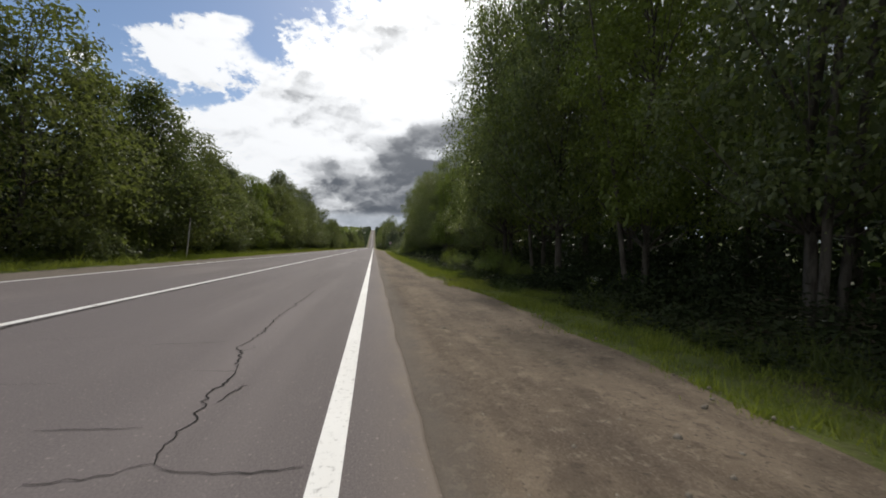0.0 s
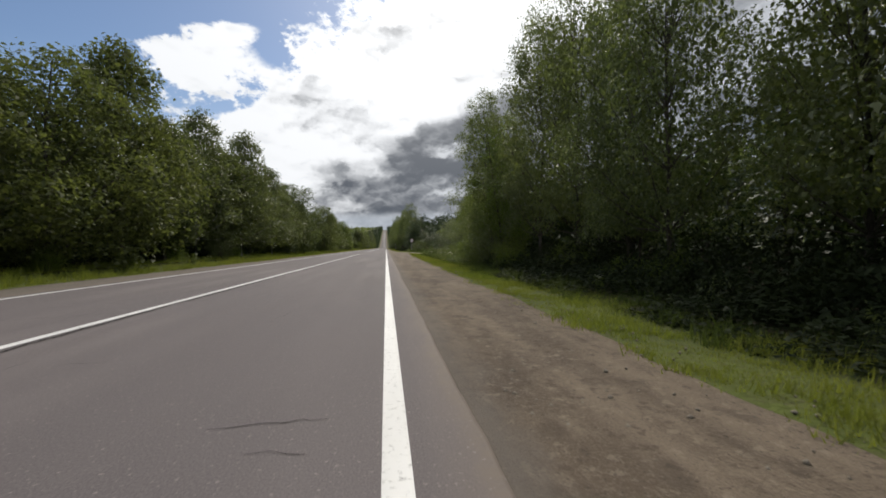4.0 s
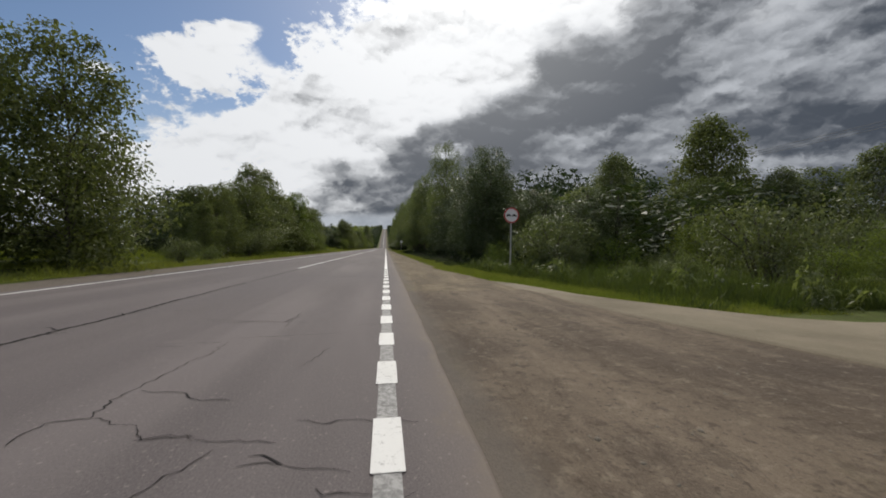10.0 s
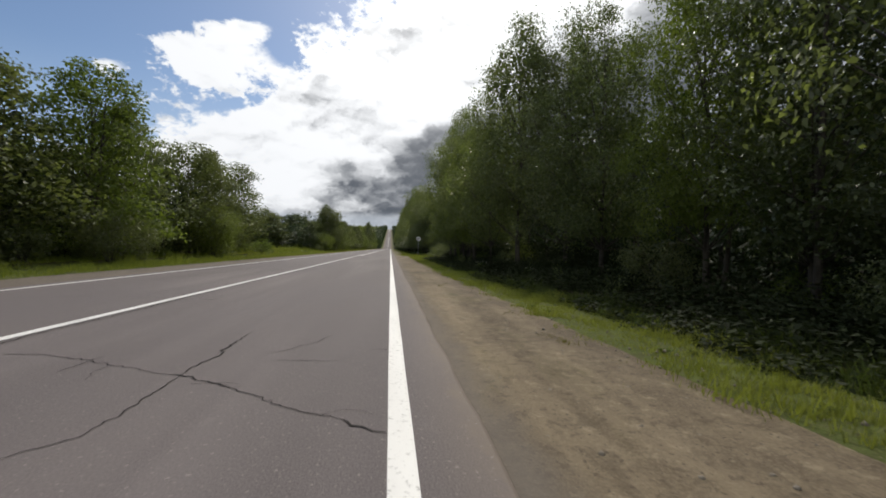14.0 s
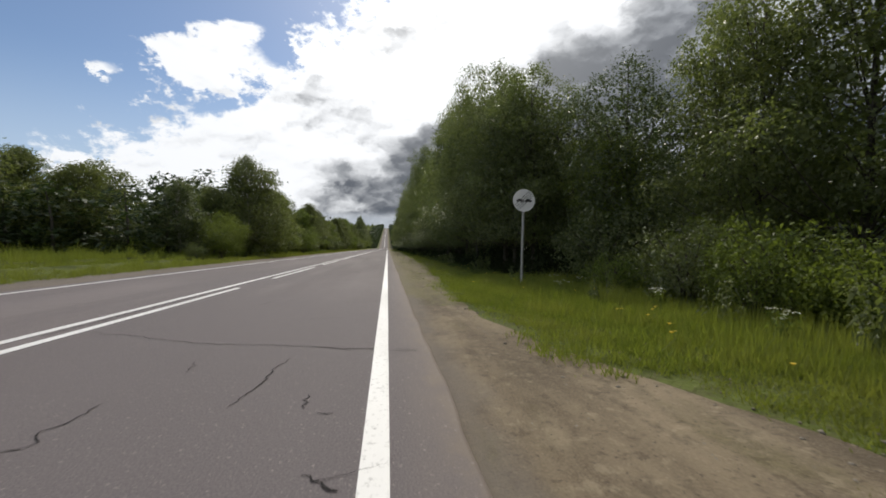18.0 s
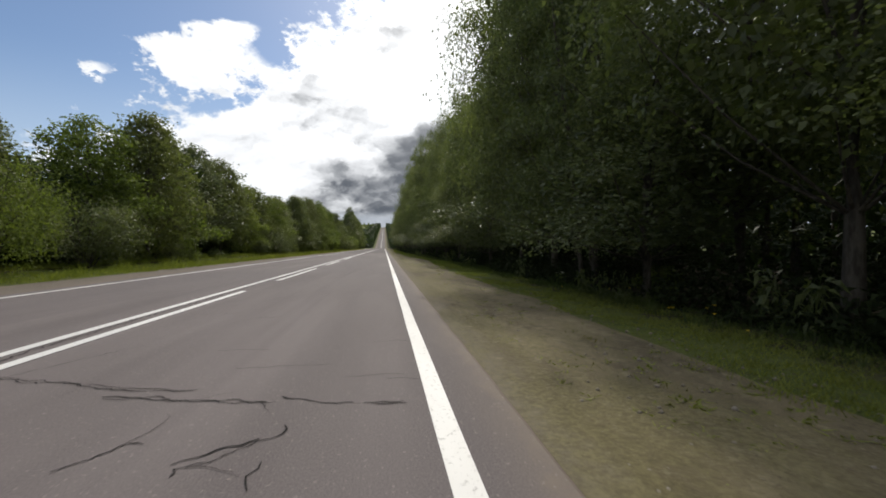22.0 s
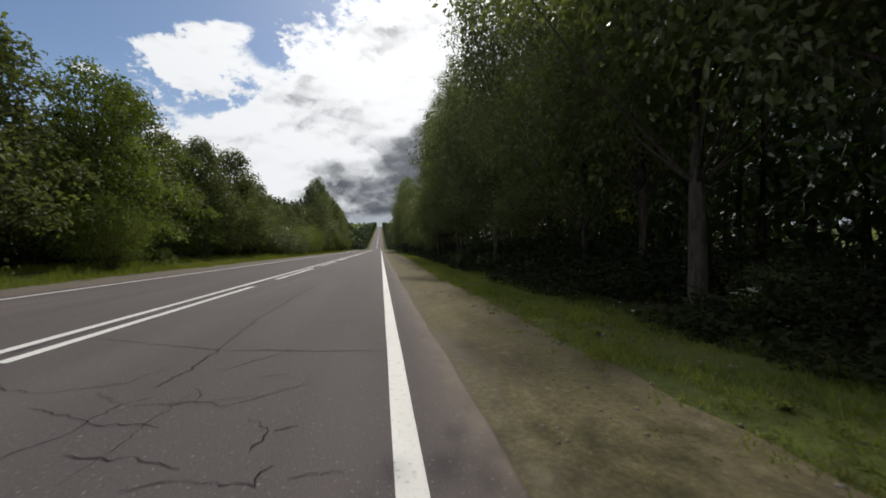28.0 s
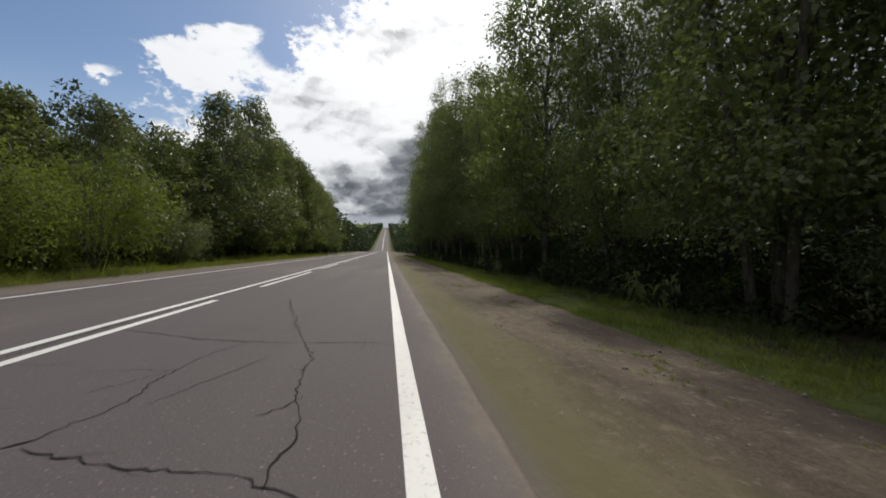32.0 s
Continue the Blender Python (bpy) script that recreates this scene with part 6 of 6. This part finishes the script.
while y < 440:
    strip("verge_grass", far_grass[i % 3], -12.5, y, ground_z(-10.9, y), 0, "green grass strip across the road", 0.8 if i % 3 else 1.1)
    strip("verge_grass", far_grass[(i + 1) % 3], -15.4, y, ground_z(-13.6, y), 0, "green grass strip across the road", 0.9)
    if open_left(y) or open_left(y + 8):
        for k in range(1, 6):
            strip("meadow_grass", far_grass[(i + k) % 3], -13.4 - 3.2 * k, y, ground_z(-16, y), 0, "long meadow grass in the clearing", 1.5)
    # painted shade below the row: the same near-black leaves
    if not (open_left(y) or open_left(y + 8)):
        strip("undergrowth", shade_growth[i % 2], -15.2, y, ground_z(-14.5, y), 180, "herbs and saplings under the row across the road, coloured near-black for shade", 1.0)
    i, y = i + 1, y + 8.0


def stone_tile(seed, n, wide, long):
    rn = np.random.default_rng(seed)
    verts, faces = [], []
    for s in range(n):
        r = 0.005 + 0.022 * rn.random() ** 6
        c = np.array([wide * rn.random() ** 1.5, rn.uniform(0, long), r * 0.25])
        q = np.array([(1, 0, 0), (-1, 0, 0), (0, 1, 0), (0, -1, 0), (0, 0, 0.8), (0, 0, -0.8)]) * r * rn.uniform(0.6, 1.3, (6, 1))
        k = len(verts)
        verts += list(c + q)
        faces += [(k + a, k + b, k + e) for a, b, e in ((0, 2, 4), (2, 1, 4), (1, 3, 4), (3, 0, 4), (2, 0, 5), (1, 2, 5), (3, 1, 5), (0, 3, 5))]
    return mesh_of("stones", verts, faces, M["stone"])


stones = [stone_tile(140 + i, 640, 1.9, 5.0) for i in range(3)]
i, y = 0, -2.0
while y < 430:
    strip("loose_stones", stones[i % 3], 0.72, y, -0.045, 0, "loose pebbles on the gravel shoulder")
    i, y = i + 1, y + 5.0

# ---- signs ----
def disc(r, thick, y, n=40):
    verts = [(r * math.cos(2 * math.pi * i / n), y, r * math.sin(2 * math.pi * i / n)) for i in range(n)]
    verts += [(v[0], y + thick, v[2]) for v in verts]
    faces = [tuple(range(n)), tuple(range(2 * n - 1, n - 1, -1))] + [(i, i + n, (i + 1) % n + n, (i + 1) % n) for i in range(n)]
    return verts, faces


def ring(r0, r1, y, n=40):
    verts = [(r * math.cos(2 * math.pi * i / n), y, r * math.sin(2 * math.pi * i / n)) for r in (r0, r1) for i in range(n)]
    return verts, [(i, (i + 1) % n, (i + 1) % n + n, i + n) for i in range(n)]


def box(x0, x1, y0, y1, z0, z1):
    verts = [(x, y, z) for z in (z0, z1) for x, y in ((x0, y0), (x1, y0), (x1, y1), (x0, y1))]
    return verts, [(0, 3, 2, 1), (4, 5, 6, 7), (0, 1, 5, 4), (1, 2, 6, 5), (2, 3, 7, 6), (3, 0, 4, 7)]


def little_car(cx, cz, s):
    """A car's outline, flat: body, cabin and two wheels."""
    out = [(-0.5, -0.12), (0.5, -0.12), (0.5, 0.08), (0.3, 0.10), (0.17, 0.26), (-0.2, 0.26), (-0.34, 0.10), (-0.5, 0.06)]
    pieces = [([(cx + a * s, -0.012, cz + b * s) for a, b in out], [tuple(range(len(out)))])]
    for wx in (-0.27, 0.27):
        pieces.append(([(cx + (wx + 0.10 * math.cos(j)) * s, -0.0125, cz + (-0.13 + 0.10 * math.sin(j)) * s) for j in np.linspace(0, 5.6, 9)], [tuple(range(9))]))
    return joined(pieces)


def round_sign(x, y, height, lean, rim, bars, label):
    z = ground_z(x, y)
    ob = new("road_sign")
    ob.matrix_basis = pose(x, y, z, 0, lean, 0)
    tagged(ob, label, "road sign")
    part("post", mesh_of("post", *tube([(0, 0.045, -0.3), (0, 0.045, 1.0), (0, 0.045, height + 0.25)], [0.034, 0.034, 0.034], 12), M["steel"], True), ob)
    plate = part("plate", mesh_of("plate", [(a, b, c + height) for a, b, c in disc(0.31, 0.012, -0.006)[0]], disc(0.31, 0.012, -0.006)[1], M["sign_white"]), ob)
    if rim:
        v, f = ring(0.255, 0.308, -0.010)
        part("rim", mesh_of("rim", [(a, b, c + height) for a, b, c in v], f, M["sign_red"]), plate)
    for cx in (-0.115, 0.115):
        v, f = little_car(cx, height - 0.01, 0.20)
        part("car_symbol", mesh_of("car_symbol", v, f, M["sign_black"]), plate)
    if bars:
        for j in range(4):
            o = -0.06 + 0.04 * j
            v = [(-0.2 + o - 0.008, -0.014, height - 0.2 - o), (-0.2 + o + 0.008, -0.014, height - 0.2 - o), (0.2 + o + 0.008, -0.014, height + 0.2 - o), (0.2 + o - 0.008, -0.014, height + 0.2 - o)]
            part("stripe", mesh_of("stripe", v, [(0, 1, 2, 3)], M["sign_black"]), plate)
    for s in (-0.12, 0.12):
        part("clamp", mesh_of("clamp", *box(-0.05, 0.05, 0.006, 0.085, height + s - 0.015, height + s + 0.015), M["steel"]), ob)
    return ob


round_sign(4.86, 124.16, 2.36, 1.2, True, False, "round no-overtaking sign with red rim on a grey post")
round_sign(3.70, 210.37, 2.30, 1.5, False, True, "round grey end-of-no-overtaking sign on a steel post")


def give_way(x, y):
    """A triangular sign seen edge-on and from behind on a white post."""
    ob = new("road_sign")
    ob.matrix_basis = pose(x, y, ground_z(x, y), 0, 0, 62)
    tagged(ob, "give-way sign seen from behind on a white post", "road sign")
    part("post", mesh_of("post", *tube([(0, 0, -0.3), (0, 0, 1.5), (0, 0, 2.95)], [0.045, 0.045, 0.045], 10), M["sign_white"], True), ob)
    s = 0.45
    v = [(-s, -0.055, 2.95), (s, -0.055, 2.95), (0, -0.055, 2.95 - s * 1.7), (-s, -0.065, 2.95), (s, -0.065, 2.95), (0, -0.065, 2.95 - s * 1.7)]
    part("plate", mesh_of("plate", v, [(0, 1, 2), (5, 4, 3), (0, 3, 4, 1), (1, 4, 5, 2), (2, 5, 3, 0)], M["steel"]), ob)


give_way(16.7, 118.6)


# ---- power line behind the junction ----
def power_line(x, y0, y1, height):
    for y in (y0, y1):
        ob = new("utility_pole")
        ob.matrix_basis = pose(x, y, ground_z(x, y), 0, 0.6, 0)
        tagged(ob, "grey wooden utility pole standing among the trees", "utility pole")
        part("pole", mesh_of("pole", *tube([(0, 0, -0.8), (0, 0, height * 0.5), (0, 0, height + 0.4)], [0.14, 0.12, 0.09], 10), M["bark_pale"], True), ob)
        part("crossarm", mesh_of("crossarm", *box(-0.85, 0.85, -0.06, 0.06, height - 0.10, height), M["bark_pale"]), ob)
        for k in (-0.75, 0.0, 0.75):
            part("insulator", mesh_of("insulator", *tube([(k, 0, height), (k, 0, height + 0.08), (k, 0, height + 0.16)], [0.04, 0.05, 0.03], 8), M["sign_white"], True), ob)
    for k in (-0.75, 0.0, 0.75):
        pts = []
        for i in range(25):
            f = i / 24
            y = y0 + (y1 - y0) * f
            z = ground_z(x, y0) * (1 - f) + ground_z(x, y1) * f + height + 0.16 - 2.4 * f * (1 - f)
            pts.append((x + k, y, z))
        ob = new("overhead_wire", mesh_of("overhead_wire", *tube(pts, [0.013] * 25, 5), M["wire"]))
        tagged(ob, "thin dark overhead wire hung between two poles", "wire", "overhead wires")


power_line(28.0, 80.0, 146.0, 8.4)


def leaning_post(x, y, height):
    ob = new("wooden_post", mesh_of("wooden_post", *tube([(0, 0, -0.4), (0.02, 0, height * 0.5), (0, 0, height)], [0.05, 0.045, 0.035], 8), M["bark_pale"], True))
    ob.matrix_basis = pose(x, y, ground_z(x, y), -2.0, 4.0, 0)
    tagged(ob, "thin weathered wooden post leaning on the grass verge", "post")


leaning_post(-10.4, 26.2, 2.4)


# ---- flowers on the verge ----
def flower_tile(seed, n, wide, long, petal):
    rn = np.random.default_rng(seed)
    verts, faces = [], []
    for i in range(n):
        c = np.array([rn.uniform(0, wide), rn.uniform(0, long), rn.uniform(0.10, 0.28)])
        r = rn.uniform(0.016, 0.026)
        k = len(verts)
        verts += [c + (r * math.cos(a), r * math.sin(a), 0.004) for a in np.linspace(0, 2 * math.pi, 9)[:-1]] + [c - (0, 0, 0.012)]
        faces += [(k + j, k + (j + 1) % 8, k + 8) for j in range(8)] + [(k, k + 2, k + 4), (k, k + 4, k + 6)]
    return mesh_of("yellow_flowers", verts, faces, petal)


flowers = [flower_tile(150 + i, 9, 2.2, 6.0, M["yellow"]) for i in range(2)]
for i, fy in enumerate((197.0, 202.0, 207.0, 214.0, 233.0, 251.0, 62.0, 68.0)):
    strip("yellow_flowers", flowers[i % 2], between(GRAVEL_R, fy)[0] + 0.2, fy, -0.07, 0, "small yellow dandelions in the verge grass")
pale = flower_tile(160, 14, 2.0, 8.0, M["white_flower"])
for fy in (162.0, 226.0, 238.0, 326.0):
    strip("dandelion_clocks", pale, between(GRAVEL_R, fy)[0] + 0.3, fy, -0.12, 0, "pale dandelion clocks in the shaded grass")
